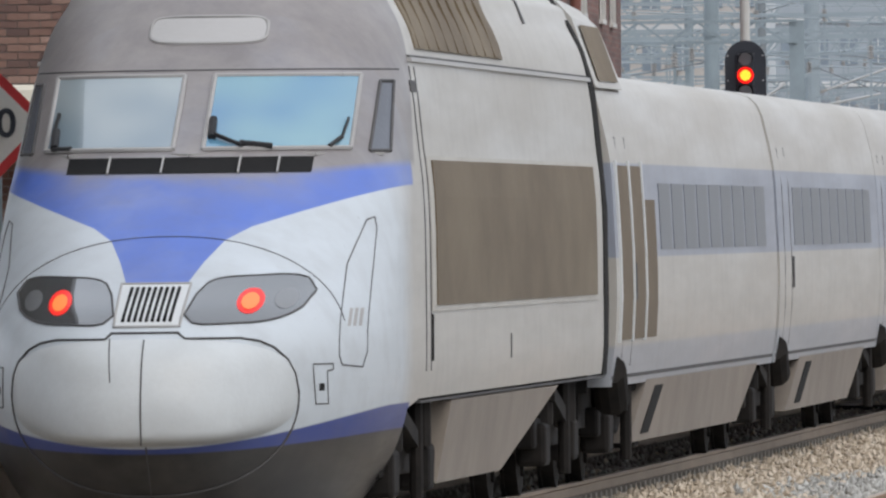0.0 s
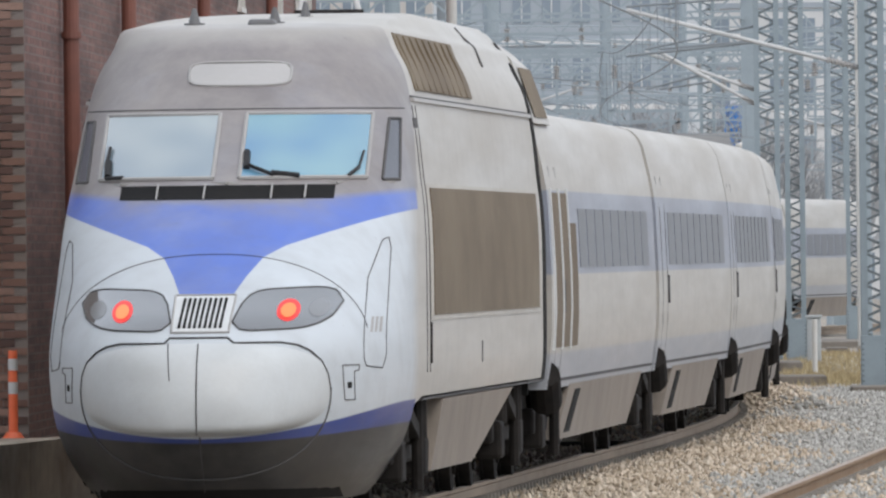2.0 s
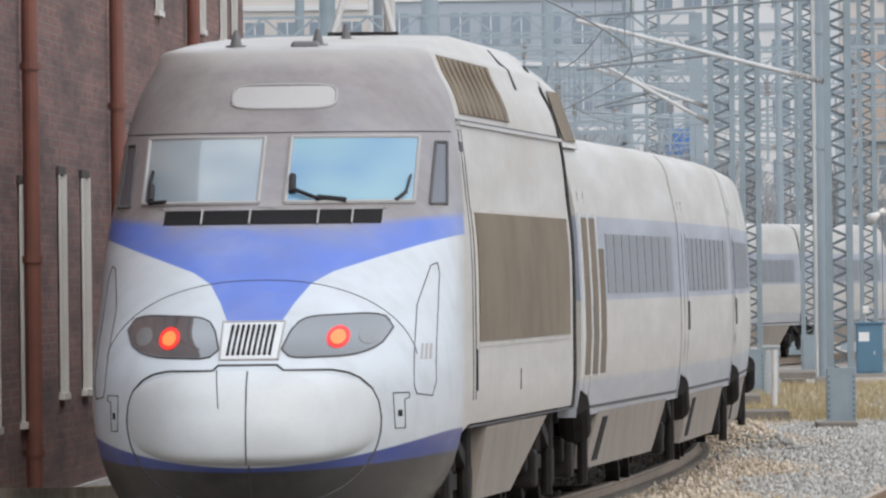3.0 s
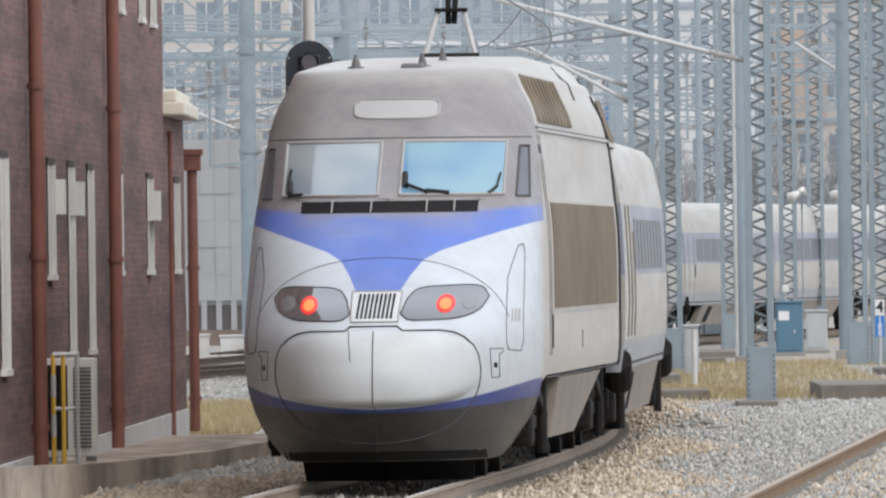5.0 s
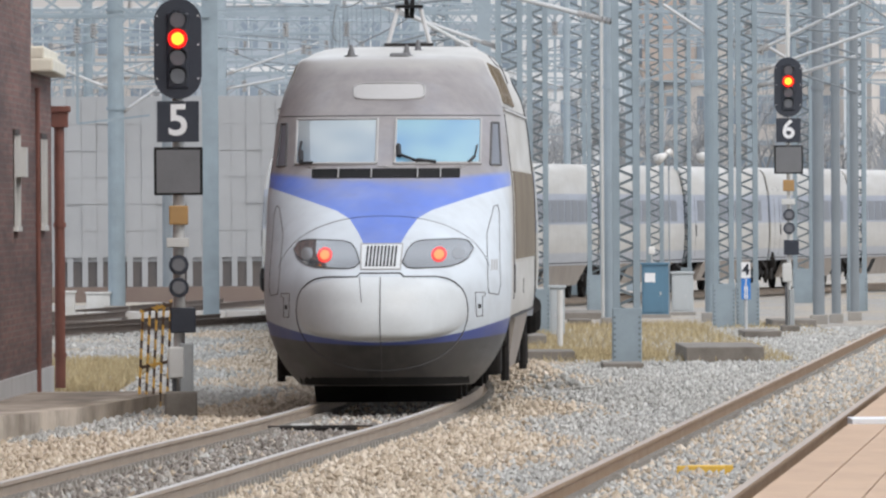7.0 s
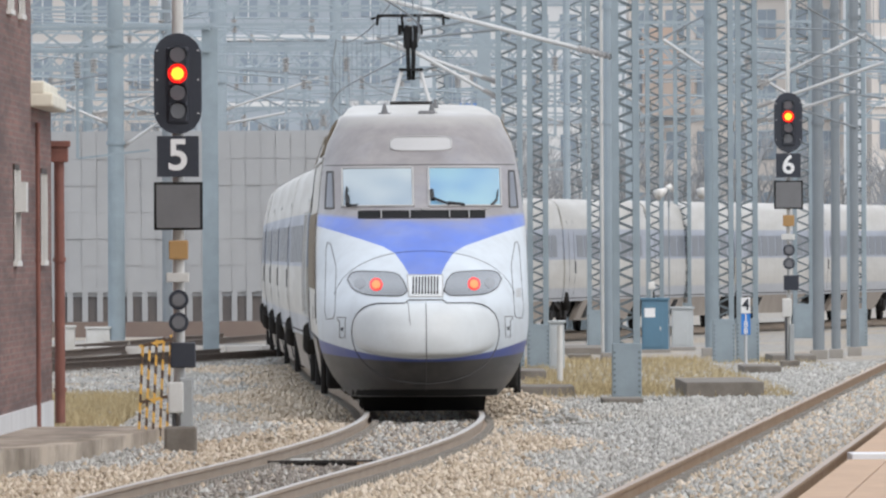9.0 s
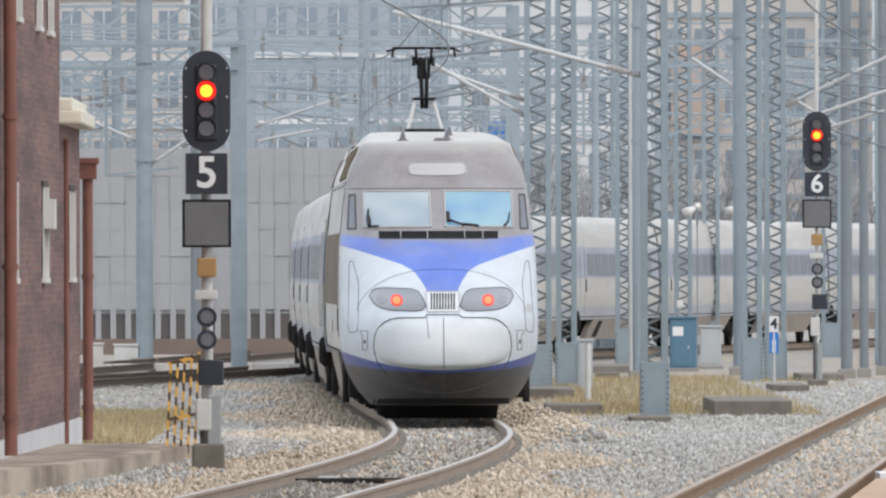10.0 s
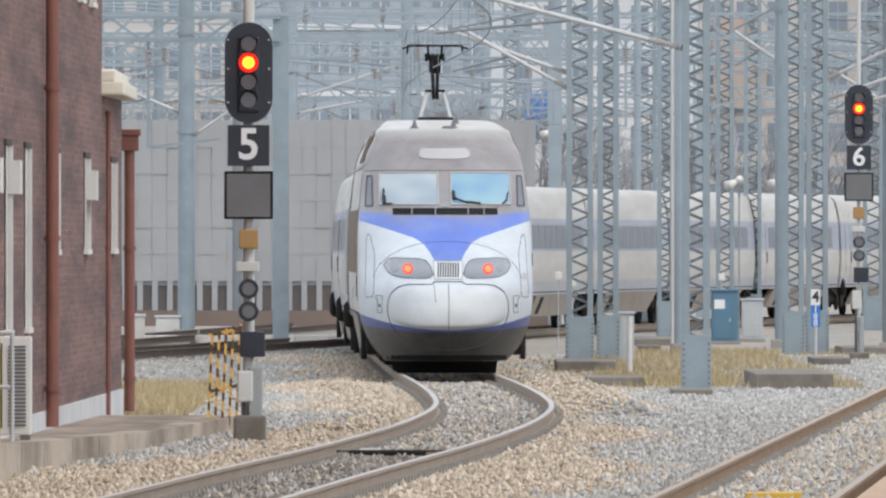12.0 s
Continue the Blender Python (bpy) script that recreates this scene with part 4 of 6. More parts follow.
dome = thing("security_camera", "white dome security camera on a bent wall arm", "camera", pose(cam_x - 0.1, 120.4, 3.95))
part("arm", bar(bar(bmesh.new(), (0.35, 0.55, 0.2), (0, 0, 0.2), 0.025, 8), (0, 0, 0.22), (0, 0, 0.0), 0.025, 8), WHITE, dome)
bm = bmesh.new()
bmesh.ops.create_uvsphere(bm, u_segments=16, v_segments=10, radius=0.11, matrix=Matrix.Translation((0, 0, -0.12)))
part("dome", bm, BLACK, dome, "dark glass dome", smooth=True)
part("hood", bar(bmesh.new(), (0, 0, -0.12), (0, 0, 0.04), 0.12, 16, 0.06), WHITE, dome)

# speed plate: red-edged diamond with a number
RED_PAINT = worn("red_sign_paint", (0.55, 0.03, 0.035), (0.4, 0.03, 0.03), 0.4)


def lettering(text, size, material, parent, m, name="numeral"):
    cu = bpy.data.curves.new(name, "FONT")
    cu.body, cu.size, cu.extrude = text, size, 0.004
    cu.align_x, cu.align_y = "CENTER", "CENTER"
    cu.materials.append(material)
    cu.offset = size * 0.018
    ob = new(name, cu)
    ob.parent = parent
    ob.matrix_basis = m
    return ob


sx = at(-1236, 104) + 0.13
plate = thing("speed_sign", "white diamond speed sign with red border on a post", "sign", pose(sx, 104, 0))
FACE = pose(0, -0.012, 3.08, 90)
bm = bmesh.new()
bmesh.ops.create_cone(bm, cap_ends=True, segments=4, radius1=0.47, radius2=0.47, depth=0.02, matrix=pose(0, 0, 3.08, 90))
part("plate", bm, RED_PAINT, plate)
bm = bmesh.new()
bmesh.ops.create_cone(bm, cap_ends=True, segments=4, radius1=0.36, radius2=0.36, depth=0.03, matrix=pose(0, 0, 3.08, 90))
part("field", bm, WINDOW_WHITE, plate)
lettering("20", 0.34, NAVY, plate, pose(0, -0.022, 3.08, 90))
part("post", bar(bmesh.new(), (0, 0.05, 0.5), (0, 0.05, 3.3), 0.04, 10), MAST, plate)

# ---- ramped platform end with its kerb
RAMP = [(60.0, 0.65, -7.0), (100.0, 0.65, -5.25), (118.0, 0.58, -4.62), (140.0, 0.30, -4.35), (158.0, 0.10, -4.12), (175.0, 0.0, -3.3), (195.0, -0.04, -2.46), (198.0, -0.05, -2.40)]
slab = thing("platform", "stained concrete platform ramp with block kerb", "platform", kind="structure")
bm = bmesh.new()
rows = []
for y in np.arange(60, 198.1, 2.0):
    zt = float(np.interp(y, [r[0] for r in RAMP], [r[1] for r in RAMP]))
    xe = float(np.interp(y, [r[0] for r in RAMP], [r[2] for r in RAMP]))
    rows.append([bm.verts.new(p) for p in ((-16, y, -0.4), (-16, y, zt), (xe - 0.3, y, zt), (xe - 0.3, y, -0.4))])
for a, b in zip(rows, rows[1:]):
    for i in range(3):
        bm.faces.new((a[i], b[i], b[i + 1], a[i + 1]))
bm.faces.new(rows[-1])
bm.faces.new(rows[0][::-1])
bmesh.ops.recalc_face_normals(bm, faces=bm.faces)
PAVE = worn("stained_concrete", (0.42, 0.345, 0.275), (0.13, 0.10, 0.075), 0.9, coarse=1.3, fine=5.0, amount=1.0, stretch=(1, 0.22, 1))
KERB = worn("kerb_concrete", (0.56, 0.47, 0.375), (0.12, 0.09, 0.06), 0.9, coarse=1.6, fine=6.0, amount=1.0, stretch=(1, 0.16, 0.5))
part("paving", bm, PAVE, slab, "stained grey-brown concrete paving")
def ramp_at(y, col):
    return float(np.interp(y, [q[0] for q in RAMP], [q[col] for q in RAMP]))


for y in np.arange(100, 196.5, 4.0):
    bm = bmesh.new()
    ya, yb = y, min(y + 3.97, 198)
    vs = [bm.verts.new((ramp_at(yy, 2) - o, yy, ramp_at(yy, 1) + 0.012 if top else -0.6)) for top in (0, 1) for yy, o in ((ya, 0.31), (ya, 0.0), (yb, 0.0), (yb, 0.31))]
    for q in CUBE:
        bm.faces.new([vs[i] for i in q])
    part("kerb_stone", bm, KERB, slab)

# platform canopy that the train leaves behind: its dark underside is mirrored in the nose
canopy = thing("station_canopy", "dark sheet platform canopy on steel posts", "canopy", kind="structure")
bm = bmesh.new()
rows = [[bm.verts.new(p) for p in ((line_x(y) - 12.0, y, 5.6), (line_x(y) - 2.35, y, 5.15), (line_x(y) - 2.35, y, 5.4), (line_x(y) - 12.0, y, 5.85))] for y in np.arange(24.0, 109.0, 4.0)]
for p0, p1 in zip(rows, rows[1:]):
    for i in range(4):
        bm.faces.new((p0[i], p0[(i + 1) % 4], p1[(i + 1) % 4], p1[i]))
bm.faces.new(rows[0])
bm.faces.new(rows[-1][::-1])
bmesh.ops.recalc_face_normals(bm, faces=bm.faces)
part("roof", bm, DARK_PLATE, canopy, "dark sheet roof")
for y in np.arange(30.0, 108.0, 12.0):
    part("post", boxes((line_x(y) - 8.1, line_x(y) - 7.9, y - 0.1, y + 0.1, 0.0, 5.4)), MAST, canopy)

# railing, warning plate and post on the platform
GALV = worn("pale_galvanised", (0.55, 0.56, 0.56), (0.38, 0.38, 0.38), 0.5, 0.3)
fence = thing("platform_railing", "pale steel railing with yellow tape across the platform end", "railing", pose(0, 116.5, 0.58))
fx1 = at(-548, 116.5)
for k in range(14):
    part("railing_post", bar(bmesh.new(), (fx1 - 0.35 * k, 0, 0), (fx1 - 0.35 * k, 0, 0.82), 0.014, 8), GALV, fence)
part("top_rail", bar(bmesh.new(), (fx1 - 4.6, 0, 0.84), (fx1, 0, 0.84), 0.028, 10), GALV, fence)
YELLOW = worn("yellow_paint", (0.72, 0.45, 0.06), (0.45, 0.28, 0.07), 0.6)
part("tape", bar(bmesh.new(), (fx1 - 4, -0.04, 0.38), (fx1, -0.04, 0.42), 0.015, 6), YELLOW, fence, "yellow warning tape")
part("tape", bar(bmesh.new(), (fx1 - 4, -0.04, 0.02), (fx1, -0.04, 0.10), 0.015, 6), YELLOW, fence)
part("warning_plate", boxes((fx1 - 0.20, fx1 - 0.02, -0.06, -0.045, 0.08, 0.42)), YELLOW, fence, "yellow warning plate with dark marks")
part("plate_mark", boxes((fx1 - 0.15, fx1 - 0.07, -0.068, -0.058, 0.30, 0.38), (fx1 - 0.15, fx1 - 0.07, -0.068, -0.058, 0.24, 0.27)), BLACK, fence)
part("plate_mark", boxes((fx1 - 0.16, fx1 - 0.06, -0.068, -0.058, 0.12, 0.2)), worn("orange_mark", (0.7, 0.2, 0.04), (0.5, 0.15, 0.04)), fence)
ORANGE = worn("orange_plastic", (0.75, 0.14, 0.05), (0.5, 0.12, 0.06), 0.5)
bx = at(-430, 119)
bollard = thing("delineator_post", "orange plastic delineator post with grey bands", "bollard", pose(bx - 0.1, 119, 0.57))
part("post", bar(bmesh.new(), (0, 0, 0.03), (0, 0, 0.75), 0.04, 14), ORANGE, bollard)
part("base", bar(bmesh.new(), (0, 0, 0), (0, 0, 0.05), 0.1, 14, 0.06), ORANGE, bollard)
for z in (0.38, 0.58):
    part("band", bar(bmesh.new(), (0, 0, z), (0, 0, z + 0.1), 0.042, 14), GALV, bollard, "grey reflective band")

# air-conditioning unit and guard rail against the wall
ac = thing("air_conditioner", "white outdoor air-conditioning unit with dark fan opening", "air conditioner", pose(wall_x(161) + 0.285, 161, 0.1))
part("casing", boxes((-0.265, 0.265, -0.17, 0.17, 0.05, 1.05), bevel=0.015), WINDOW_WHITE, ac)
part("fan_grille", boxes((-0.25, -0.03, -0.19, -0.165, 0.12, 0.98), bevel=0.004), BLACK, ac, "dark fan grille")
for k in range(22):
    part("slat", boxes((0.03, 0.21, -0.19, -0.168, 0.14 + k * 0.038, 0.158 + k * 0.038)), DARK_PLATE, ac)
for x in (-0.2, 0.2):
    part("foot", boxes((x - 0.05, x + 0.05, -0.15, 0.15, 0, 0.06)), DARK_PLATE, ac)
guard = thing("guard_rail", "yellow and grey banded guard posts by the wall", "guard rail", pose(at(2, 158.5), 158.5, 0.08))
for x, mm in ((-0.13, YELLOW), (-0.03, YELLOW), (0.11, GALV)):
    part("guard_post", bar(bmesh.new(), (x, 0, 0), (x, 0, 1.12), 0.024, 10), mm, guard)
for z in (0.3, 0.7):
    part("band", bar(bmesh.new(), (-0.13, 0, z), (-0.13, 0, z + 0.22), 0.027, 10), GALV, guard)
part("crossbar", bar(bar(bmesh.new(), (-0.13, 0, 1.12), (0.11, 0, 1.12), 0.024, 8), (-0.13, 0, 0.58), (0.11, 0, 0.58), 0.02, 8), GALV, guard)


# ---- colour-light signals
UNLIT = glassy("unlit_lens", (0.09, 0.05, 0.055), 0.25)
UNLIT_GREY = glassy("unlit_lens_grey", (0.10, 0.10, 0.11), 0.25)
SIGNAL_RED, SIGNAL_CORE = glow("signal_red", (0.95, 0.012, 0.01), 1.3), glow("signal_core", (1.0, 0.42, 0.03), 2.0)
FIGURE = worn("figure_white", (0.8, 0.8, 0.8), (0.65, 0.65, 0.65), 0.5)
OCHRE = worn("ochre_box", (0.42, 0.25, 0.09), (0.25, 0.15, 0.08), 0.7)
GREY_DARK = worn("dark_conduit", (0.10, 0.10, 0.105), (0.06, 0.06, 0.06), 0.7)
# Darker than CONCRETE: shade on the slab fronts is put into the colour.
SLAB_DARK = worn("shaded_concrete", (0.25, 0.225, 0.195), (0.10, 0.085, 0.07), 0.9, coarse=1.5, amount=0.8)
POLE_WHITE = worn("pole_white", (0.62, 0.62, 0.60), (0.42, 0.40, 0.36), 0.6, coarse=2)


def stadium(bm, w, h, z, y0, y1):
    pts = []
    r = w / 2
    for k in range(13):
        a = math.pi * k / 12
        pts.append((r * math.cos(a), z + h / 2 - r + r * math.sin(a)))
    for k in range(13):
        a = math.pi + math.pi * k / 12
        pts.append((r * math.cos(a), z - h / 2 + r + r * math.sin(a)))
    f0 = [bm.verts.new((x, y0, zz)) for x, zz in pts]
    f1 = [bm.verts.new((x, y1, zz)) for x, zz in pts]
    bm.faces.new(f0)
    bm.faces.new(f1[::-1])
    for i in range(len(pts)):
        j = (i + 1) % len(pts)
        bm.faces.new((f0[i], f1[i], f1[j], f0[j]))
    return bm


def signal(x, y, base, head_z, number, lens_at, red_index, label, foot, slim=1.0):
    """Signal post: oval head with four lenses, number plate, dark panel, junction box and a small lower signal. Heights are from the head's centre."""
    s = thing("railway_signal", label, "signal", pose(x, y, base), "platform signals")
    h = head_z - base
    part("head", stadium(bmesh.new(), 0.55, 1.16, h, -0.03, 0.06), NAVY, s, "black oval backboard")
    part("lamp_case", boxes((-0.13, 0.13, -0.06, 0.2, h - 0.46, h + 0.42), bevel=0.03), NAVY, s)
    for k, z in enumerate(lens_at):
        c = (0, -0.075, h + z)
        if k == red_index:
            ob = part("red_light", disc(bmesh.new(), c, 0.112, 0.03), SIGNAL_RED, s, "lit red signal light")
            part("light_core", disc(bmesh.new(), (0, -0.095, h + z), 0.072, 0.02), SIGNAL_CORE, ob)
        else:
            part("lens", disc(bmesh.new(), c, 0.088, 0.03), UNLIT if k < 3 else UNLIT_GREY, s)
        bm = bmesh.new()
        for q in range(13):
            a0, a1 = math.pi * q / 12 - 0.1, math.pi * (q + 1) / 12 - 0.1
            v = [bm.verts.new((0.115 * math.cos(a), yy, h + z + 0.115 * math.sin(a))) for a in (a0, a1) for yy in (-0.06, -0.24)]
            bm.faces.new((v[0], v[1], v[3], v[2]))
        part("hood", bm, NAVY, s)
    for zz in (0.42, 0.05, -0.38):
        for sx in (-0.235, 0.235):
            part("bolt", disc(bmesh.new(), (sx, -0.035, h + zz * 0.9), 0.012, 0.02, "y", 8), GALV, s)
    part("number_plate", boxes((-0.24, 0.24, -0.05, -0.02, h - 1.07, h - 0.60), bevel=0.006), NAVY, s, "black number plate")
    lettering(number, 0.50, FIGURE, s, pose(0, -0.057, h - 0.835, 90), "figure")
    part("route_panel", boxes((-0.28, 0.28, -0.06, 0.04, h - 1.68, h - 1.13), bevel=0.01), BLACK, s)
    part("panel_face", boxes((-0.25, 0.25, -0.07, -0.055, h - 1.655, h - 1.16)), DARK_PLATE, s, "dark grey panel face")
    part("junction_box", boxes((-0.11, 0.11, -0.08, 0.08, h - 2.02, h - 1.80), bevel=0.015), OCHRE, s, "ochre junction box")
    part("bracket", boxes((-0.14, 0.12, -0.06, 0.06, h - 2.28, h - 2.17), bevel=0.01), POLE_WHITE, s)
    for k, z in enumerate((-2.48, -2.74)):
        part("small_lamp", disc(bmesh.new(), (0, -0.1, h + z), 0.115, 0.2), NAVY, s, "small black lower lamp")
        part("small_lens", disc(bmesh.new(), (0, -0.205, h + z), 0.075, 0.02), UNLIT_GREY, s)
    part("lower_case", boxes((-0.1, 0.19, -0.1, 0.1, h - 3.26, h - 2.97), bevel=0.015), NAVY, s)
    part("pole", bar(bmesh.new(), (0, 0.12, 0), (0, 0.12, h + 4.0), 0.066 * slim, 16), POLE_WHITE, s, "white painted pole")
    part("foot", boxes((0.0, 0.16 * slim, -0.1, 0.1, 0.12, 0.12 + (h - 3.50) * slim), bevel=0.02), foot, s, "weathered pole foot")
    part("cable_box", boxes((-0.13, 0.05, -0.12, 0.06, h - 3.78, h - 3.42), bevel=0.02), POLE_WHITE, s, "weathered white cable box")
    part("conduit", bar(bmesh.new(), (-0.06, -0.02, 0.15), (-0.06, -0.02, h - 3.76), 0.025, 8), GREY_DARK, s, "dark cable conduit")
    part("plinth", boxes((-0.17, 0.2, -0.25, 0.4, -0.1, 0.22), bevel=0.03), SLAB_DARK, s)
    return s


LENSES = (0.33, 0.115, -0.105, -0.315)
d5, d6 = 182.0, 308.0
signal(at(440, d5), d5, -0.1, 2.1 + (430 - 129) * d5 / FOCAL, "5", LENSES, 1, "tall railway signal showing red above a number five plate", worn("foot_grey", (0.36, 0.38, 0.38), (0.2, 0.2, 0.2), 0.8))
signal(at(1520, d6), d6, -0.25, 2.1 + (430 - 203) * d6 / FOCAL, "6", LENSES, 1, "tall railway signal showing red above a number six plate", bpy.data.materials["foot_grey"], 0.6)

# striped barrier by signal five
bar_x, bar_y = at(398, 192), 192.0
gate = thing("striped_barrier", "yellow and rusty brown striped steel barrier frame", "barrier", pose(bar_x, bar_y, -0.2))
STRIPE = bpy.data.materials.new("yellow_black_stripe")
STRIPE.use_nodes = True
tt = STRIPE.node_tree
bb = tt.nodes["Principled BSDF"]
sp = tt.nodes.new("ShaderNodeSeparateXYZ")
tc = tt.nodes.new("ShaderNodeTexCoord")
link(tt, tc.outputs["Object"], sp.inputs[0])
band = math_node(tt, "FRACT", math_node(tt, "ADD", math_node(tt, "MULTIPLY", sp.outputs[2], 4.2), math_node(tt, "MULTIPLY", sp.outputs[0], 3.0)))
fade = math_node(tt, "MULTIPLY", math_node(tt, "LESS_THAN", band, 0.55), ramp(tt, noise_tex(tt, 9, 3), 0.15, 0.4))
link(tt, mix(tt, fade, (0.095, 0.055, 0.032), (0.72, 0.42, 0.09)), bb.inputs["Base Color"])
for k in range(5):
    x = -0.17 + k * 0.085
    part("upright", flat_bar(bmesh.new(), (x - 0.04, 0, 0), (x + 0.02, 0, 1.2 + 0.03 * k), 0.066, 0.03), STRIPE, gate)
for z in (0.5, 1.18):
    part("rail", flat_bar(bmesh.new(), (-0.19, -0.03, z), (0.19, -0.03, z + 0.08), 0.03, 0.04), STRIPE, gate)


# ---- masts, poles and gantries
# Shade inside the masts is put into this darker steel; rivets share it.
LACING = worn("shaded_lacing_steel", (0.15, 0.18, 0.195), (0.10, 0.115, 0.12), 0.7, coarse=2)


def lattice(w, z0, z1, leg, pitch, lace, material, parent, cx=0.0):
    q = Pile()
    for sx in (-1, 1):
        for sy in (-1, 1):
            x, y = cx + sx * w / 2, sy * w / 2
            Pile().box(x - leg / 2, x + leg / 2, y - leg / 2, y + leg / 2, z0, z1).part("leg", material, parent)
    for k in range(int((z1 - z0) / pitch)):
        a, b = z0 + k * pitch, z0 + (k + 1) * pitch
        s = 1 if k % 2 else -1
        for sy in (-1, 1):
            q.beam((cx - s * w / 2, sy * w / 2, a), (cx + s * w / 2, sy * w / 2, b), lace, 0.012)
        for sx in (-1, 1):
            q.beam((cx + sx * w / 2, -s * w / 2, a), (cx + sx * w / 2, s * w / 2, b), lace, 0.012, (1, 0, 0))
    q.part("lacing", LACING, parent, "zigzag lacing bars with shade in their colour")


def mast(u, base_v, w, top=13.0, foot=0.9, z=-0.2, material=None):
    x, y = place_on(u, base_v, z)
    m = thing("catenary_mast", "grey galvanised lattice catenary mast with riveted foot", "mast", pose(x, y, z), "catenary masts")
    mat = material or MAST
    lattice(w, foot * 0.9, top, 0.105, w * 0.42, 0.042, mat, m)
    part("foot_plate", boxes((-w / 2 - 0.07, w / 2 + 0.07, -w / 2 - 0.08, w / 2 + 0.08, 0.0, foot), bevel=0.01), mat, m, "riveted steel foot")
    for k in range(9):
        for s in (-1, 1):
            part("rivet", disc(bmesh.new(), (s * (w / 2 + 0.035), -w / 2 - 0.083, 0.07 + k * (foot - 0.12) / 9), 0.02, 0.016, "y", 6), LACING, m)
    return m


for u, v, w in ((1232, 697, 0.31), (1026, 645, 0.40), (1076, 640, 0.30), (1404, 628, 0.32), (1446, 626, 0.34), (1143, 577, 0.48), (1283, 590, 0.34), (1640, 600, 0.35), (1545, 585, 0.42), (1178, 600, 0.3), (1332, 580, 0.36), (905, 560, 0.4)):
    mast(u, v, w)


def pole(u, d, r, top=13.0, material=None, label="plain grey steel catenary pole", base=-0.25):
    s = thing("catenary_pole", label, "pole", pose(at(u, d), d, base), "catenary poles")
    part("shaft", bar(bmesh.new(), (0, 0, 0), (0, 0, top), r, 16, r * 0.9), material or MAST, s)
    part("base", boxes((-r * 1.5, r * 1.5, -r * 1.5, r * 1.5, 0, 0.25), bevel=0.02), CONCRETE, s)
    for z in (5.0, 7.4):
        part("collar", bar(bmesh.new(), (0, 0, z), (0, 0, z + 0.08), r * 1.15, 16), material or MAST, s)
    return s


GREY_POLE = worn("dark_grey_pole", (0.22, 0.25, 0.27), (0.15, 0.16, 0.17), 0.6)
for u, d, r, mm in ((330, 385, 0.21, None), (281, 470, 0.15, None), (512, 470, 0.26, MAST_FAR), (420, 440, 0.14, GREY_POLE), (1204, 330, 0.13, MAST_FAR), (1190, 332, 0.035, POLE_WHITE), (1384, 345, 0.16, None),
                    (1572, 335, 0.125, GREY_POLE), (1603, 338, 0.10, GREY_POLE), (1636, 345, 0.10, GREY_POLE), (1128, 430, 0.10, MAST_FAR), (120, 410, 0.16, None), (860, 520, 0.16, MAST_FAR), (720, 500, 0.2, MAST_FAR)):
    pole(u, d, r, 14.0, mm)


def gantry(y, x0, x1, z, deep, material, chord=0.07, pitch=0.7, lean=0.0):
    g = thing("catenary_gantry", "grey lattice gantry beam carrying overhead line gear", "gantry", pose(0, y, z), "gantries")
    p = Pile()
    for yy in (-deep / 2, deep / 2):
        for zz in (0, deep):
            p.beam((x0, yy, zz), (x1, yy, zz + lean), chord, chord)
        n = int((x1 - x0) / pitch)
        for k in range(n):
            a, b = x0 + k * pitch, x0 + (k + 1) * pitch
            lo, hi = (0, deep) if k % 2 else (deep, 0)
            p.beam((a, yy, lo), (b, yy, hi), chord * 0.8, chord * 0.4)
    p.part("truss", material, g)
    rng = random.Random(int(y * 7))
    for k in range(int((x1 - x0) / 2.4)):
        x = x0 + 1.2 + k * 2.4 + rng.uniform(-0.7, 0.7)
        low = rng.uniform(0.9, 2.4)
        q = Pile()
        q.beam((x, 0, 0), (x, 0, -low), 0.07, 0.07)
        q.beam((x, 0, -low), (x + rng.choice((-1.6, 1.6)), 0, -low + rng.uniform(-0.1, 0.5)), 0.05, 0.05)
        q.part("drop_arm", material, g)
        bm = ribbed(bmesh.new(), (x, 0, -0.58), (x, 0, -0.22), 0.045, 0.09, 5)
        part("insulator", bm, ROOF_GREY, g, "stacked grey insulator")
    for x in (x0, x1):
        part("leg", boxes((x - 0.18, x + 0.18, -0.18, 0.18, -z - 0.25, deep)), material, g)
    return g


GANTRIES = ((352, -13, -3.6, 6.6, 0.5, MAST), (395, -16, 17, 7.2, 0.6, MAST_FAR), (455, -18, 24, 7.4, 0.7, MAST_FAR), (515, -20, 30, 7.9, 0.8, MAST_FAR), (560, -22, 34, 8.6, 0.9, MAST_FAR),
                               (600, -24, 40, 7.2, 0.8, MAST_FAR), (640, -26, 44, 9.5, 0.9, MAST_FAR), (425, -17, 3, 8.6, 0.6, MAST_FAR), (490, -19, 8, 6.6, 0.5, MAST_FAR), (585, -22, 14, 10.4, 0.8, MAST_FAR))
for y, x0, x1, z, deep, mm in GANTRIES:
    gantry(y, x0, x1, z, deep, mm)


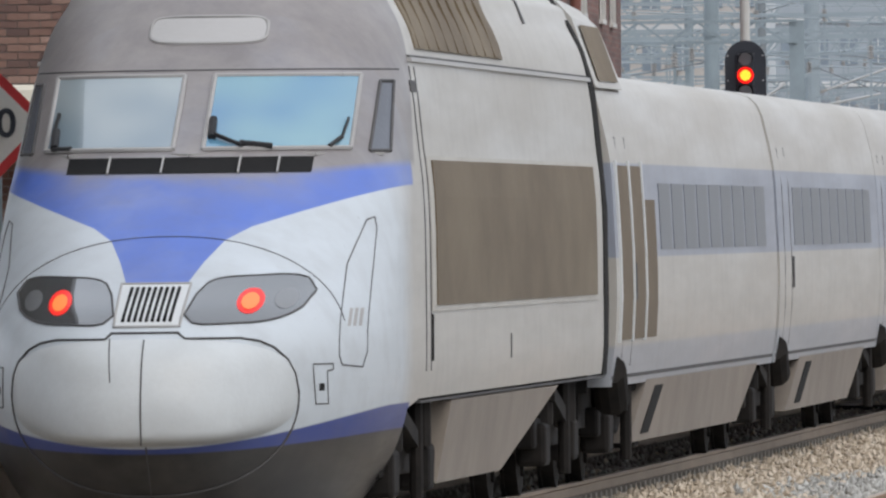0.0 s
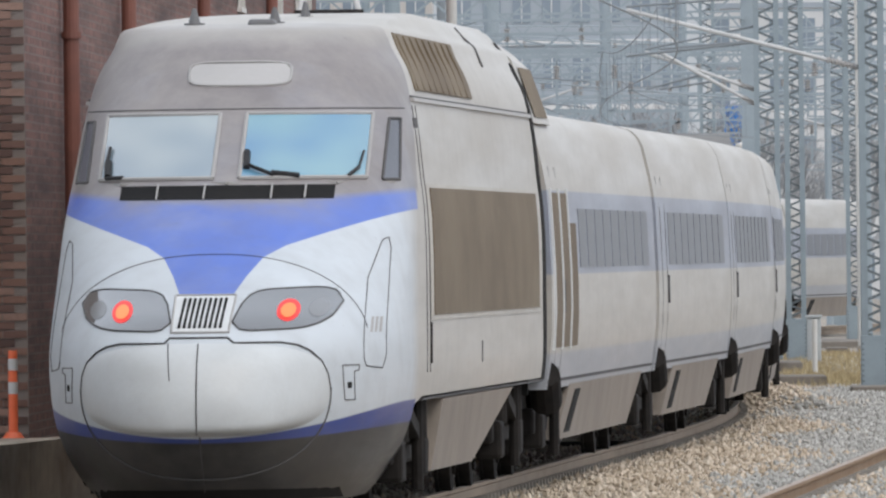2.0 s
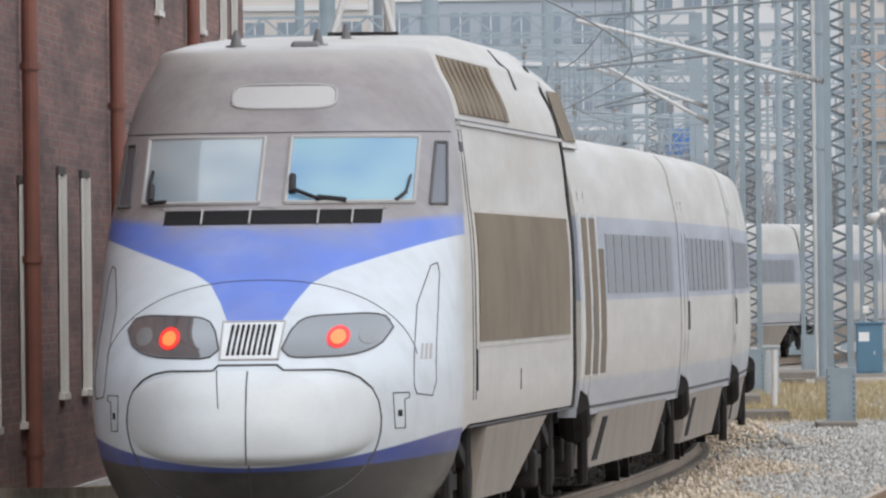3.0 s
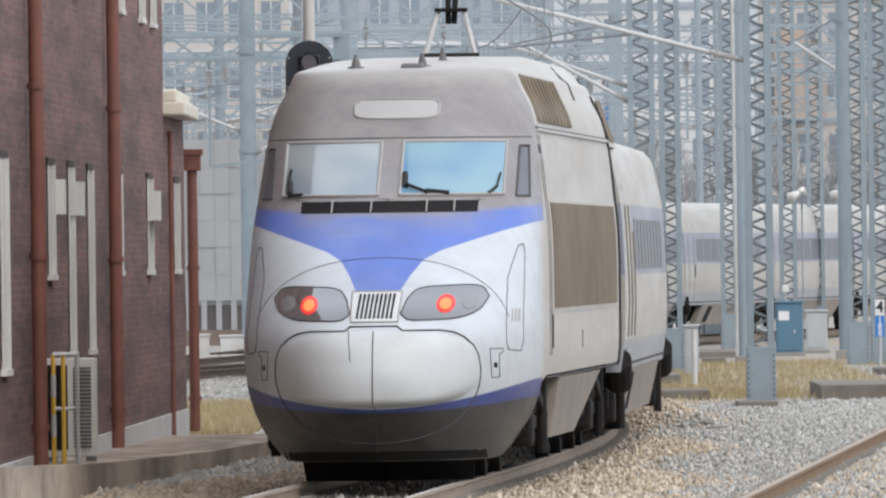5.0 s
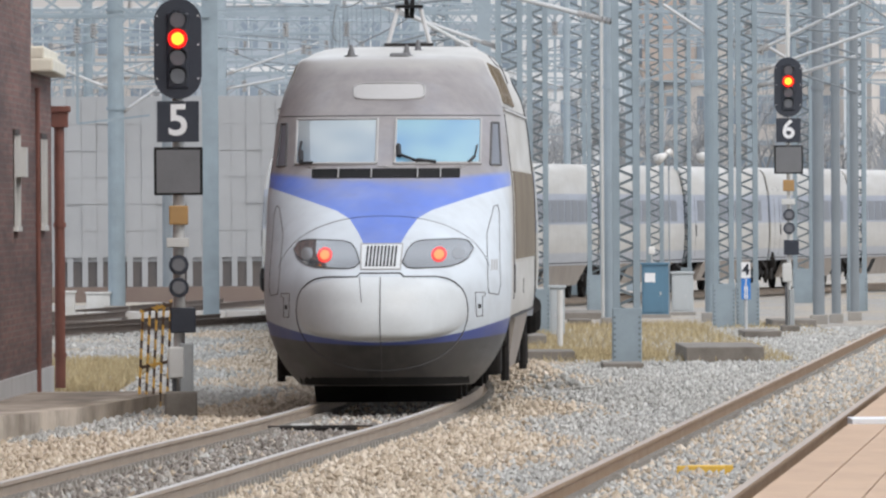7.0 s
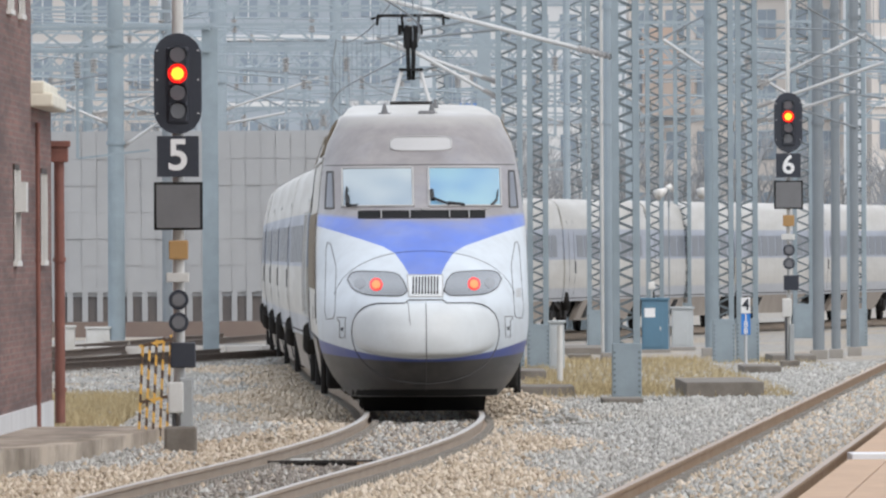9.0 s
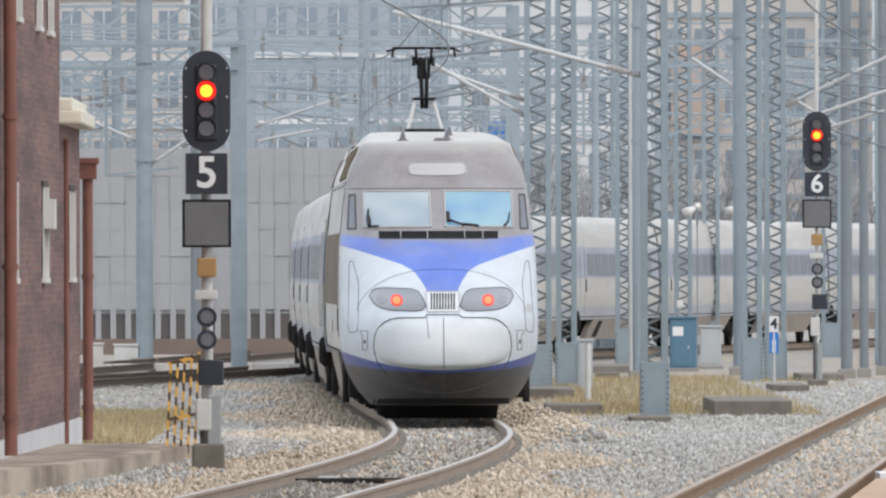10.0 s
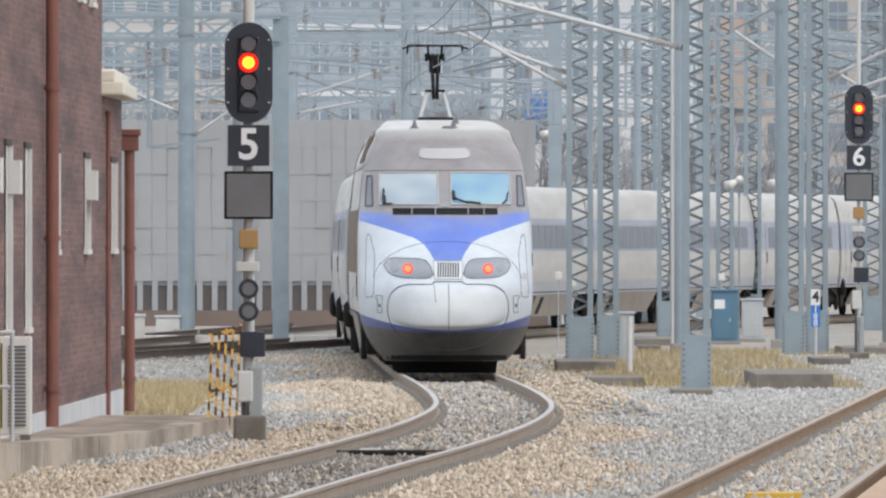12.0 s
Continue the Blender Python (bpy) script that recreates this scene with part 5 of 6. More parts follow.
def cantilever(u, d, z, u2, z2, label="steel cantilever tube with insulator"):
    """Tubes that reach out from a mast to hold the wires."""
    c = thing("cantilever", label, "cantilever", Matrix(), "cantilevers")
    a, b = Vector((at(u, d), d, z)), Vector((at(u2, d), d, z2))
    part("main_tube", bar(bmesh.new(), a, b, 0.036, 10), GALV, c, "pale galvanised tube")
    bm = ribbed(bmesh.new(), a.lerp(b, 0.02), a.lerp(b, 0.155), 0.04, 0.058, 8)
    part("insulator", bm, ROOF_GREY, c)
    part("stay", bar(bmesh.new(), a + Vector((0, 0, 1.3)), b + Vector((0, 0, 0.05)), 0.02, 8), GREY_POLE, c)
    part("registration_arm", bar(bmesh.new(), a.lerp(b, 0.45), b + Vector((0, 0, -0.75)), 0.022, 8), GREY_POLE, c)
    return c


for args in ((1216, 241.8, 5.05, 770, 6.05), (1010, 300.3, 5.3, 800, 6.1), (1010, 300.2, 5.0, 826, 6.1), (1455, 329.3, 5.45, 1660, 6.6), (1455, 329.2, 5.05, 1690, 6.0), (1455, 329.4, 4.75, 1640, 5.4), (1574, 335, 5.0, 1480, 5.7), (330, 385, 5.2, 175, 6.1),
             (332, 385, 4.6, 470, 5.9), (281, 470, 6.2, 420, 6.9), (512, 470, 6.3, 690, 7.3), (512, 470, 5.9, 640, 6.3), (1140, 439, 5.6, 990, 6.3), (1384, 345, 6.0, 1300, 6.7), (1280, 403.5, 5.7, 1180, 6.4)):
    cantilever(*args)


def wires(name, centre, y0, y1, label):
    w = thing(name, label, "overhead wire")
    for z0, sag, r, nm in ((5.08, 0.0, 0.012, "contact_wire"), (6.15, 0.35, 0.012, "messenger_wire")):
        cu = bpy.data.curves.new(nm, "CURVE")
        cu.dimensions, cu.bevel_depth, cu.bevel_resolution = "3D", r, 1
        sp = cu.splines.new("POLY")
        n = int((y1 - y0) / 5) + 1
        sp.points.add(n - 1)
        for k in range(n):
            y = y0 + k * 5
            ph = ((y - 244) % 55) / 55
            sp.points[k].co = (centre(y) + 0.15 * math.sin(y / 17), y, z0 - sag * 4 * ph * (1 - ph), 1)
        cu.materials.append(GREY_POLE)
        ob = new(nm, cu)
        ob.parent = w
    for k in range(int((y1 - y0) / 7)):
        y = y0 + 3 + k * 7
        ph = ((y - 244) % 55) / 55
        part("dropper", bar(bmesh.new(), (centre(y), y, 5.08), (centre(y), y, 6.15 - 1.4 * ph * (1 - ph)), 0.005, 4), GREY_POLE, w)
    return w


wires("overhead_line", line_x, 150, 460, "thin dark contact and messenger wires over the curve")
wires("overhead_line", side_x, 150, 460, "thin dark contact and messenger wires over the straight track")
rng = random.Random(8)
for k in range(16):
    ga, gb = rng.sample(GANTRIES[1:], 2)
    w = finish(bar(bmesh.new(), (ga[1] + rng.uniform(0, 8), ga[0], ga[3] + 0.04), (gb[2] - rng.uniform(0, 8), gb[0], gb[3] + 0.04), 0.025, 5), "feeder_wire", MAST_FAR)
    tagged(w, "long pale feeder wire strung between gantries", "wire", "feeder wires")

# ---- lineside cabinets, posts, slabs and signs
CAB_BLUE = worn("cabinet_blue", (0.10, 0.21, 0.30), (0.07, 0.13, 0.18), 0.5)
CAB_GREY = worn("cabinet_grey", (0.46, 0.49, 0.50), (0.33, 0.34, 0.34), 0.6)


def cabinet(u0, u1, v0, v1, mat, label, notice=False, roof=True):
    x0, d = place_on(u0, v1, -0.15)
    x1 = at(u1, d)
    h = (v1 - v0) * d / FOCAL
    w = x1 - x0
    c = thing("lineside_cabinet", label, "cabinet", pose((x0 + x1) / 2, d, -0.15), "lineside cabinets")
    part("body", boxes((-w / 2, w / 2, -0.25, 0.25, 0.02, h), bevel=0.012), mat, c)
    part("door", boxes((-w / 2 + 0.04, w / 2 - 0.13, -0.265, -0.24, 0.08, h - 0.06), bevel=0.005), mat, c)
    if roof:
        part("lid", boxes((-w / 2 - 0.03, w / 2 + 0.03, -0.29, 0.29, h, h + 0.05), bevel=0.01), mat, c)
    part("handle", boxes((w / 2 - 0.2, w / 2 - 0.17, -0.285, -0.262, h * 0.4, h * 0.47)), GALV, c, "small metal handle")
    if notice:
        part("notice", boxes((-w / 2 + 0.06, -w / 2 + 0.3, -0.27, -0.264, h * 0.66, h * 0.84)), FIGURE, c, "white blank notice")
    part("base", boxes((-w / 2 - 0.05, w / 2 + 0.05, -0.3, 0.3, -0.15, 0.03), bevel=0.01), CONCRETE, c)
    return c


cabinet(1259, 1306, 516, 606, CAB_BLUE, "blue steel lineside cabinet with a white notice", True)
cabinet(1312, 1350, 532, 602, CAB_GREY, "pale grey lineside cabinet with sloping lid")
cabinet(1096, 1122, 556, 640, CAB_GREY, "small pale grey cabinet beside the masts")
cabinet(232, 256, 560, 606, POLE_WHITE, "white weathered point machine box beside the sidings")
cabinet(276, 318, 562, 594, POLE_WHITE, "low white relay box beside the sidings")


def slab_at(u0, u1, v0, v1, deep, label, mat):
    x0, d = place_on(u0, v1, -0.2)
    x1 = at(u1, d)
    h = (v1 - v0) * d / FOCAL
    bm = boxes((x0, x1, d, d + deep, -0.25, -0.2 + h), bevel=0.015)
    return tagged(finish(bm, "concrete_slab", mat), label, "concrete slab", "concrete slabs")


for args in ((1337, 1475, 662, 692, 9), (1440, 1506, 634, 650, 5), (1040, 1140, 668, 690, 4), (985, 1090, 640, 662, 6), (1110, 1200, 600, 612, 10), (1130, 1170, 612, 626, 3), (1190, 1262, 690, 702, 3), (1490, 1568, 615, 628, 6)):
    slab_at(*args, "weathered grey concrete trough slab on the ballast", SLAB_DARK)
slab_at(515, 575, 733, 741, 0.5, "small pale slab lying on the ballast", CONCRETE)


def small_post(u, v0, v1, r, mat, label, cap=None):
    x, d = place_on(u, v1, -0.2)
    h = (v1 - v0) * d / FOCAL
    s = thing("lineside_post", label, "post", pose(x, d, -0.2), "lineside posts")
    part("shaft", bar(bmesh.new(), (0, 0, 0), (0, 0, h), r, 10), mat, s)
    if cap:
        part("head", boxes((-0.08, 0.08, -0.08, 0.08, h - 0.1, h + 0.08), bevel=0.03), cap, s)
    return s


small_post(1114, 560, 668, 0.05, POLE_WHITE, "white painted concrete post on the ballast")
small_post(1013, 500, 628, 0.02, GALV, "thin grey post with a white lamp head", WINDOW_WHITE)
small_post(988, 488, 620, 0.012, GALV, "thin steel rod with a small white cap", WINDOW_WHITE)
small_post(1277, 490, 600, 0.02, GALV, "thin grey post with a white round head", WINDOW_WHITE)
BLUE_SIGN = worn("blue_sign", (0.03, 0.20, 0.60), (0.03, 0.15, 0.4), 0.4)
kx, kd = place_on(1442, 640, -0.2)
km = thing("kilometre_post", "white and blue kilometre plate on a mast", "sign", pose(kx, kd - 0.6, -0.2))
sc = FOCAL / kd
part("post", bar(bmesh.new(), (0, 0.03, 0), (0, 0.03, 126 / sc), 0.03, 8), GALV, km)
part("number_field", boxes((-0.09, 0.09, -0.02, 0, 100 / sc, 128 / sc)), FIGURE, km, "white field with a four")
part("blue_field", boxes((-0.09, 0.09, -0.02, 0, 62 / sc, 99 / sc)), BLUE_SIGN, km, "blue field with white figures")
lettering("4", 0.3, NAVY, km, pose(0, -0.025, 114 / sc, 90), "figure")
for k, ch in enumerate("188"):
    lettering(ch, 0.17, FIGURE, km, pose(0, -0.025, (92 - k * 12) / sc, 90), "figure")
bx2, bd2 = place_on(1014, 632, -0.2)
tagged(finish(boxes((bx2 - 0.1, bx2 + 0.1, bd2 - 0.35, bd2 - 0.33, 0.25, 0.4), (bx2 - 0.015, bx2 + 0.015, bd2 - 0.33, bd2 - 0.3, -0.2, 0.4)), "marker_plate", BLUE_SIGN), "small pale blue marker plate on a stake", "sign")


def floodlight(u, v, d, flip):
    s = thing("loudspeaker_horn", "white horn loudspeaker on a mast bracket", "loudspeaker", pose(at(u, d), d, 2.1 + (430 - v) * d / FOCAL, 0, 0, flip), "horn loudspeakers")
    part("horn", bar(bmesh.new(), (-0.13, -0.1, -0.03), (0.10, 0.05, 0.10), 0.14, 14, 0.045), WINDOW_WHITE, s, smooth=True)
    part("driver", bar(bmesh.new(), (0.1, 0.04, 0.11), (0.2, 0.1, 0.17), 0.07, 12), WINDOW_WHITE, s)
    part("bracket", boxes((0.12, 0.17, 0, 0.06, -0.3, 0.15)), GREY_POLE, s)
    part("stem", boxes((0.13, 0.16, 0.02, 0.05, -2.35 - (430 - v) * d / FOCAL, -0.28)), GREY_POLE, s)
    return s


floodlight(1297, 328, 372, 0)
floodlight(1373, 326, 372, 0)
floodlight(968, 238, 480, 0)

# yellow marker and point rods on the sleepers
ymx, ymd = place_on(1372, 866, -0.05)
marker = thing("yellow_marker", "chipped yellow painted steel marker between the rails", "track marker", pose(ymx, ymd, -0.17))
for k, (a, b, c) in enumerate(((-0.26, 0.16, 0), (-0.18, 0.24, 0.3))):
    part("bar", boxes((a, b, c, c + 0.12, 0.0, 0.09), bevel=0.01), YELLOW, marker)
rod_y = 167.5
rods = thing("point_rods", "dark and pale point operating rods across the track", "point rod", pose(line_x(rod_y), rod_y, -0.14))
part("rod", bar(bmesh.new(), (-0.75, 0, 0.02), (0.45, 0.1, 0.02), 0.03, 8), UNDER, rods)
part("rod", bar(bmesh.new(), (-0.6, -0.6, 0.03), (0.2, -0.5, 0.03), 0.03, 8), UNDER, rods)
part("clamp", boxes((-0.5, -0.28, -0.15, 0.1, 0.0, 0.07), bevel=0.01), POLE_WHITE, rods, "pale clamp")
part("cover_plate", boxes((0.0, 0.4, -0.1, 0.2, 0.0, 0.03)), RUST, rods)

# boarded crossing deck beside the second track
deck = thing("crossing_deck", "tan boarded crossing deck beside the rail", "deck", kind="structure")
BOARD = worn("tan_board", (0.52, 0.36, 0.24), (0.36, 0.24, 0.16), 0.8, coarse=1.5, stretch=(1, 0.2, 1))
for y0, y1, z in ((100, 160.5, -0.015), (162.5, 190, 0.02)):
    for k in range(7):
        bm = bmesh.new()
        xa, xb = side_x(y0) + 0.92 + k * 0.42, side_x(y1) + 0.92 + k * 0.42
        vs = [bm.verts.new(p) for zz in (-0.3, z) for p in ((xa, y0, zz), (xa + 0.405, y0, zz), (xb + 0.405, y1, zz), (xb, y1, zz))]
        for q in CUBE:
            bm.faces.new([vs[i] for i in q])
        part("board", bm, BOARD, deck)
x = side_x(161.5) + 0.92
part("edge_strip", boxes((x, x + 3.0, 160.6, 162.4, -0.3, 0.035)), FIGURE, deck, "white edge strip")

# ---- sidings, screen wall and distance to the left
def siding(y):
    return -6.1 + 0.0986 * (y - 315)


def siding_far(y):
    return -9.4 + 0.06 * (y - 315)


OLD_RAIL = worn("old_dark_rail", (0.10, 0.075, 0.06), (0.17, 0.135, 0.11), 0.8, coarse=2)
for k, (fn, y1) in enumerate(((siding, 350), (siding_far, 420))):
    t3 = thing("siding_track", "rusty siding rails on pale ballast", "railway track", kind="structure")
    for off in (-0.7535, 0.7535):
        part("rail", sweep(bmesh.new(), RAIL, rail_line(fn, off, 230, y1, 4.0)), OLD_RAIL, t3)

trough = thing("cable_trough", "pale concrete cable trough along the sidings", "cable trough")
PALE_TROUGH = worn("pale_concrete", (0.60, 0.58, 0.55), (0.42, 0.40, 0.37), 0.9, coarse=1.5)
for k in range(9):
    part("trough_block", boxes((-9.0 + k * 0.8, -8.22 + k * 0.8, 362 + 0.5 * k, 362.6 + 0.5 * k, -0.3, -0.02), bevel=0.02), PALE_TROUGH, trough)
SCREEN = worn("pale_screen", (0.40, 0.405, 0.41), (0.29, 0.295, 0.30), 0.7, coarse=0.5)
SCREEN_DARK = worn("screen_foot_shade", (0.13, 0.12, 0.12), (0.2, 0.17, 0.15), 0.9)
screen = thing("screen_wall", "pale grey panelled screen wall with open foot", "wall", pose(0, 446, 0), kind="structure")
rng = random.Random(11)
for k in range(46):
    x = -17 + k * 0.42
    for j in range(6):
        part("panel", boxes((x, x + 0.413, rng.uniform(-0.02, 0.02), 0.08, 1.02 + j * 0.75, 1.762 + j * 0.75)), SCREEN, screen)
    part("foot_post", boxes((x, x + 0.16, 0, 0.1, 0.2, 1.02)), SCREEN, screen)
# The shade behind the open foot is put in as a dark board.
part("foot_shade_board", boxes((-17.2, 2.6, 0.12, 0.2, -0.3, 1.02)), SCREEN_DARK, screen, "dark board standing for shade in the open foot")
part("frame_rail", boxes((-17.2, 2.6, 0.09, 0.13, 0.9, 5.55)), SCREEN, screen)
low = thing("retaining_wall", "low dark brown retaining wall beyond the sidings", "wall", pose(0, 438, 0), kind="structure")
part("wall", boxes((-20, 3, 0, 1, -0.3, 0.22)), worn("brown_bank", (0.17, 0.12, 0.10), (0.26, 0.21, 0.17), 0.95), low)

# buildings, trees and hill far behind the yard
def apartment(x, y, w, h, base, trim, floors, bays, blue=False):
    b = thing("far_building", "pale hazy multi-storey building with rows of windows", "building", pose(x, y, -0.3), "far buildings")
    part("wall", boxes((0, w, 0, 8, 0, h)), base, b)
    part("roof", boxes((-0.3, w + 0.3, -0.3, 8.3, h, h + 0.4)), trim, b)
    fh, bw = h / floors, w / bays
    for f in range(floors):
        part("floor_band", boxes((0, w, -0.12, 0.0, f * fh, f * fh + 0.25)), trim, b)
        for k in range(bays):
            win = part("window", boxes((k * bw + bw * 0.2, k * bw + bw * 0.8, -0.05, 0.0, f * fh + fh * 0.35, f * fh + fh * 0.82)), FAR_GLASS, b)
            part("frame", boxes((k * bw + bw * 0.48, k * bw + bw * 0.52, -0.09, -0.05, f * fh + fh * 0.35, f * fh + fh * 0.82)), trim, win)
    if blue:
        part("blue_panel", boxes((0.75, 2.0, -0.3, 0, 7.3, 9.2)), BLUE_SIGN, b, "bright blue panel")
    return b


# Distance haze is put into these pale wall and glass colours.
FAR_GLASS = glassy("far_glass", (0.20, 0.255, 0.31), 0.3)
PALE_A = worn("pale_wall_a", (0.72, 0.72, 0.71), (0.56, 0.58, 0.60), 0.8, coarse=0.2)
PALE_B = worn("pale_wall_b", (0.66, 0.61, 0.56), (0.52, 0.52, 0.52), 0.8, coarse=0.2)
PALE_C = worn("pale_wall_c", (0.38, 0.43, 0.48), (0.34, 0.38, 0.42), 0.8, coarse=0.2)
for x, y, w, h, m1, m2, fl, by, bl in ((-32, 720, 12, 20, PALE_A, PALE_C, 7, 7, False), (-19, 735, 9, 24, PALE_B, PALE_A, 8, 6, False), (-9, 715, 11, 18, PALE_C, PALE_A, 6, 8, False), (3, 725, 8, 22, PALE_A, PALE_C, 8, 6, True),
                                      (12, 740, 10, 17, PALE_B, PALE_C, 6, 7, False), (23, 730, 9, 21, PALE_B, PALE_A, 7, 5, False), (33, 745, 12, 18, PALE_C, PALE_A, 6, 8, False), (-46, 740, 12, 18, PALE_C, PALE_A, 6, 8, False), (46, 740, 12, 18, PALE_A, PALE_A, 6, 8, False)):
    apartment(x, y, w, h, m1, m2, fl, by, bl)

peach = thing("roof_sign", "muted orange and peach roof sign far off", "sign", pose(12.6, 739.4, 0))
part("orange_field", boxes((0, 1.7, 0, 0.3, 10.6, 12.6)), worn("muted_orange", (0.56, 0.42, 0.34), (0.48, 0.40, 0.35), 0.8), peach)
part("peach_field", boxes((0, 2.4, 0.05, 0.3, 8.4, 10.6)), worn("muted_peach", (0.52, 0.43, 0.37), (0.45, 0.40, 0.37), 0.8), peach)
part("post", boxes((0.8, 1.0, 0.3, 0.5, -0.3, 10)), MAST_FAR, peach)
# Twigs are paled in colour for the haze of distance.
TWIG = worn("bare_twigs", (0.31, 0.32, 0.33), (0.38, 0.39, 0.40), 0.9)
LEAF = worn("dull_leaves", (0.10, 0.13, 0.06), (0.18, 0.17, 0.09), 0.8)


def bare_tree(x, y, h, seed, leaves=False):
    t = thing("bare_tree", "leafless grey winter tree behind the yard" if not leaves else "dull green shrub tree behind the yard", "tree", pose(x, y, -0.3), "far trees")
    rng = random.Random(seed)
    p, crown = Pile(), Pile()

    def grow(a, d, length, r, level):
        b = a + d * length
        (p if level < 2 else crown).beam(a, b, r * 2, r * 2)
        if level == 5:
            if leaves:
                for _ in range(3):
                    c = b + Vector((rng.uniform(-0.3, 0.3), rng.uniform(-0.3, 0.3), rng.uniform(-0.3, 0.3)))
                    crown.beam(c, c + Vector((rng.uniform(-0.2, 0.2), 0.05, rng.uniform(-0.2, 0.2))), 0.14, 0.02)
            return
        for _ in range((5, 4, 3, 3, 3)[level]):
            e = (d + Vector((rng.uniform(-0.8, 0.8), rng.uniform(-0.8, 0.8), rng.uniform(-0.25, 0.6)))).normalized()
            grow(a.lerp(b, rng.uniform(0.55, 1.0)), e, length * rng.uniform(0.55, 0.8), r * 0.58, level + 1)
    grow(Vector((0, 0, 0)), Vector((rng.uniform(-0.1, 0.1), 0, 1)).normalized(), h * 0.33, h * 0.014, 0)
    p.part("trunk", TWIG, t)
    crown.part("crown", LEAF if leaves else TWIG, t)
    return t


rng = random.Random(21)
for k in range(34):
    bare_tree(-32 + k * 2.1 + rng.uniform(-1, 1), 655 + rng.uniform(-12, 25), rng.uniform(7, 12), k)
bare_tree(at(985, 585), 590, 4.2, 77, True)
bare_tree(at(935, 585), 592, 3.6, 78, True)

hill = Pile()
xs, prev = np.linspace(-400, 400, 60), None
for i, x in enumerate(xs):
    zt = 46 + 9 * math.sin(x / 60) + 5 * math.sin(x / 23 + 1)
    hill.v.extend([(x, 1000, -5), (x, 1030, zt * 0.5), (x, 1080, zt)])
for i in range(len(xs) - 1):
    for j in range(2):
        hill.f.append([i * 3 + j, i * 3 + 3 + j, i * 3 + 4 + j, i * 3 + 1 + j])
# The wood's pale grey carries the distance haze.
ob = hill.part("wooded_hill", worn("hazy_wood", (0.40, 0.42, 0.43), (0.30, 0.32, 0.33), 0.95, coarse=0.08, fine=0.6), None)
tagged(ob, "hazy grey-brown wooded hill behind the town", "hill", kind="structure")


# ---- ballast stones and dry grass
def stone_mat(name, a, b_, c):
    m, t, b = nodes_of(name, 0.95)
    geo = t.nodes.new("ShaderNodeNewGeometry")
    pick = t.nodes.new("ShaderNodeValToRGB")
    link(t, geo.outputs["Random Per Island"], pick.inputs["Fac"])
    e = pick.color_ramp.elements
    e[0].color, e[1].color = (*a, 1), (*c, 1)
    e.new(0.5).color = (*b_, 1)
    link(t, mix(t, math_node(t, "MULTIPLY", ramp(t, noise_tex(t, 40, 3), 0.3, 0.8), 0.3), pick.outputs["Color"], a), b.inputs["Base Color"])
    return m


GREY_STONE = stone_mat("grey_ballast_stone", (0.31, 0.305, 0.285), (0.43, 0.425, 0.40), (0.60, 0.595, 0.565))
TAN_STONE = stone_mat("tan_ballast_stone", (0.40, 0.325, 0.24), (0.56, 0.465, 0.355), (0.70, 0.62, 0.515))
OILY_STONE = stone_mat("oily_ballast_stone", (0.17, 0.15, 0.13), (0.29, 0.26, 0.23), (0.46, 0.43, 0.39))
OCT = ((0, 2, 4), (2, 1, 4), (1, 3, 4), (3, 0, 4), (2, 0, 5), (1, 2, 5), (3, 1, 5), (0, 3, 5))


def stones(name, label, pts, material, lo, hi):
    r = np.random.RandomState(len(pts))
    n = len(pts)
    base = np.array([(1, 0, 0), (-1, 0, 0), (0, 1, 0), (0, -1, 0), (0, 0, 1), (0, 0, -1)], float)
    v = base[None] * r.uniform(0.6, 1.25, (n, 6, 1)) + r.uniform(-0.3, 0.3, (n, 6, 3))
    v *= lo + (hi - lo) * r.rand(n, 1, 1) ** 2
    v += np.array(pts)[:, None, :]
    f = np.array(OCT)[None] + (np.arange(n) * 6)[:, None, None]
    me = bpy.data.meshes.new(name)
    me.from_pydata(v.reshape(-1, 3).tolist(), [], f.reshape(-1, 3).tolist())
    me.materials.append(material)
    return tagged(new(name, me), label, "ballast", kind="stuff")


r = np.random.RandomState(5)
tan_pts, grey_pts, oily_pts = [], [], []
GZ = -0.2
for _ in range(230000):
    y = 82 + 238 * r.rand() ** 1.25
    x = r.uniform(-4.5, 11.0)
    cx = line_x(y)
    off = x - cx
    if off < -3.4 or x > side_x(y) + 5 or (abs(abs(off) - 0.7535) < 0.09) or abs(abs(x - side_x(y)) - 0.7535) < 0.09:
        continue
    if y < 205 and x < np.interp(y, [q[0] for q in RAMP], [q[2] for q in RAMP]) + 0.05:
        continue
    between = abs(off) < 0.7 or abs(x - side_x(y)) < 0.7
    z = GZ + r.uniform(-0.02, 0.02) + (0.045 if between else 0.02)
    edge = (2.0 if off > 0 else 2.5) + (0.9 if y < 150 else 0.0) + 0.5 * math.sin(y * 0.21) + 0.35 * math.sin(y * 0.077 + 2) + r.normal(0, 0.25)
    is_tan = (abs(off) < edge and (abs(off) > 0.8 or r.rand() < 0.35)) or (abs(x - side_x(y)) < 1.2 and r.rand() < 0.4)
    heap = 0.27 * math.exp(-((off - 1.55) / 0.5) ** 2) * (1 if 205 < y < 250 else 0.15) + 0.10 * math.exp(-((off + 1.7) / 0.5) ** 2) * (1 if 190 < y < 300 else 0.1)
    oily = abs(off) < 0.72 and r.rand() < (0.85 if y < 172 else 0.35)
    (oily_pts if oily else tan_pts if is_tan else grey_pts).append((x, y, z + heap * r.rand()))
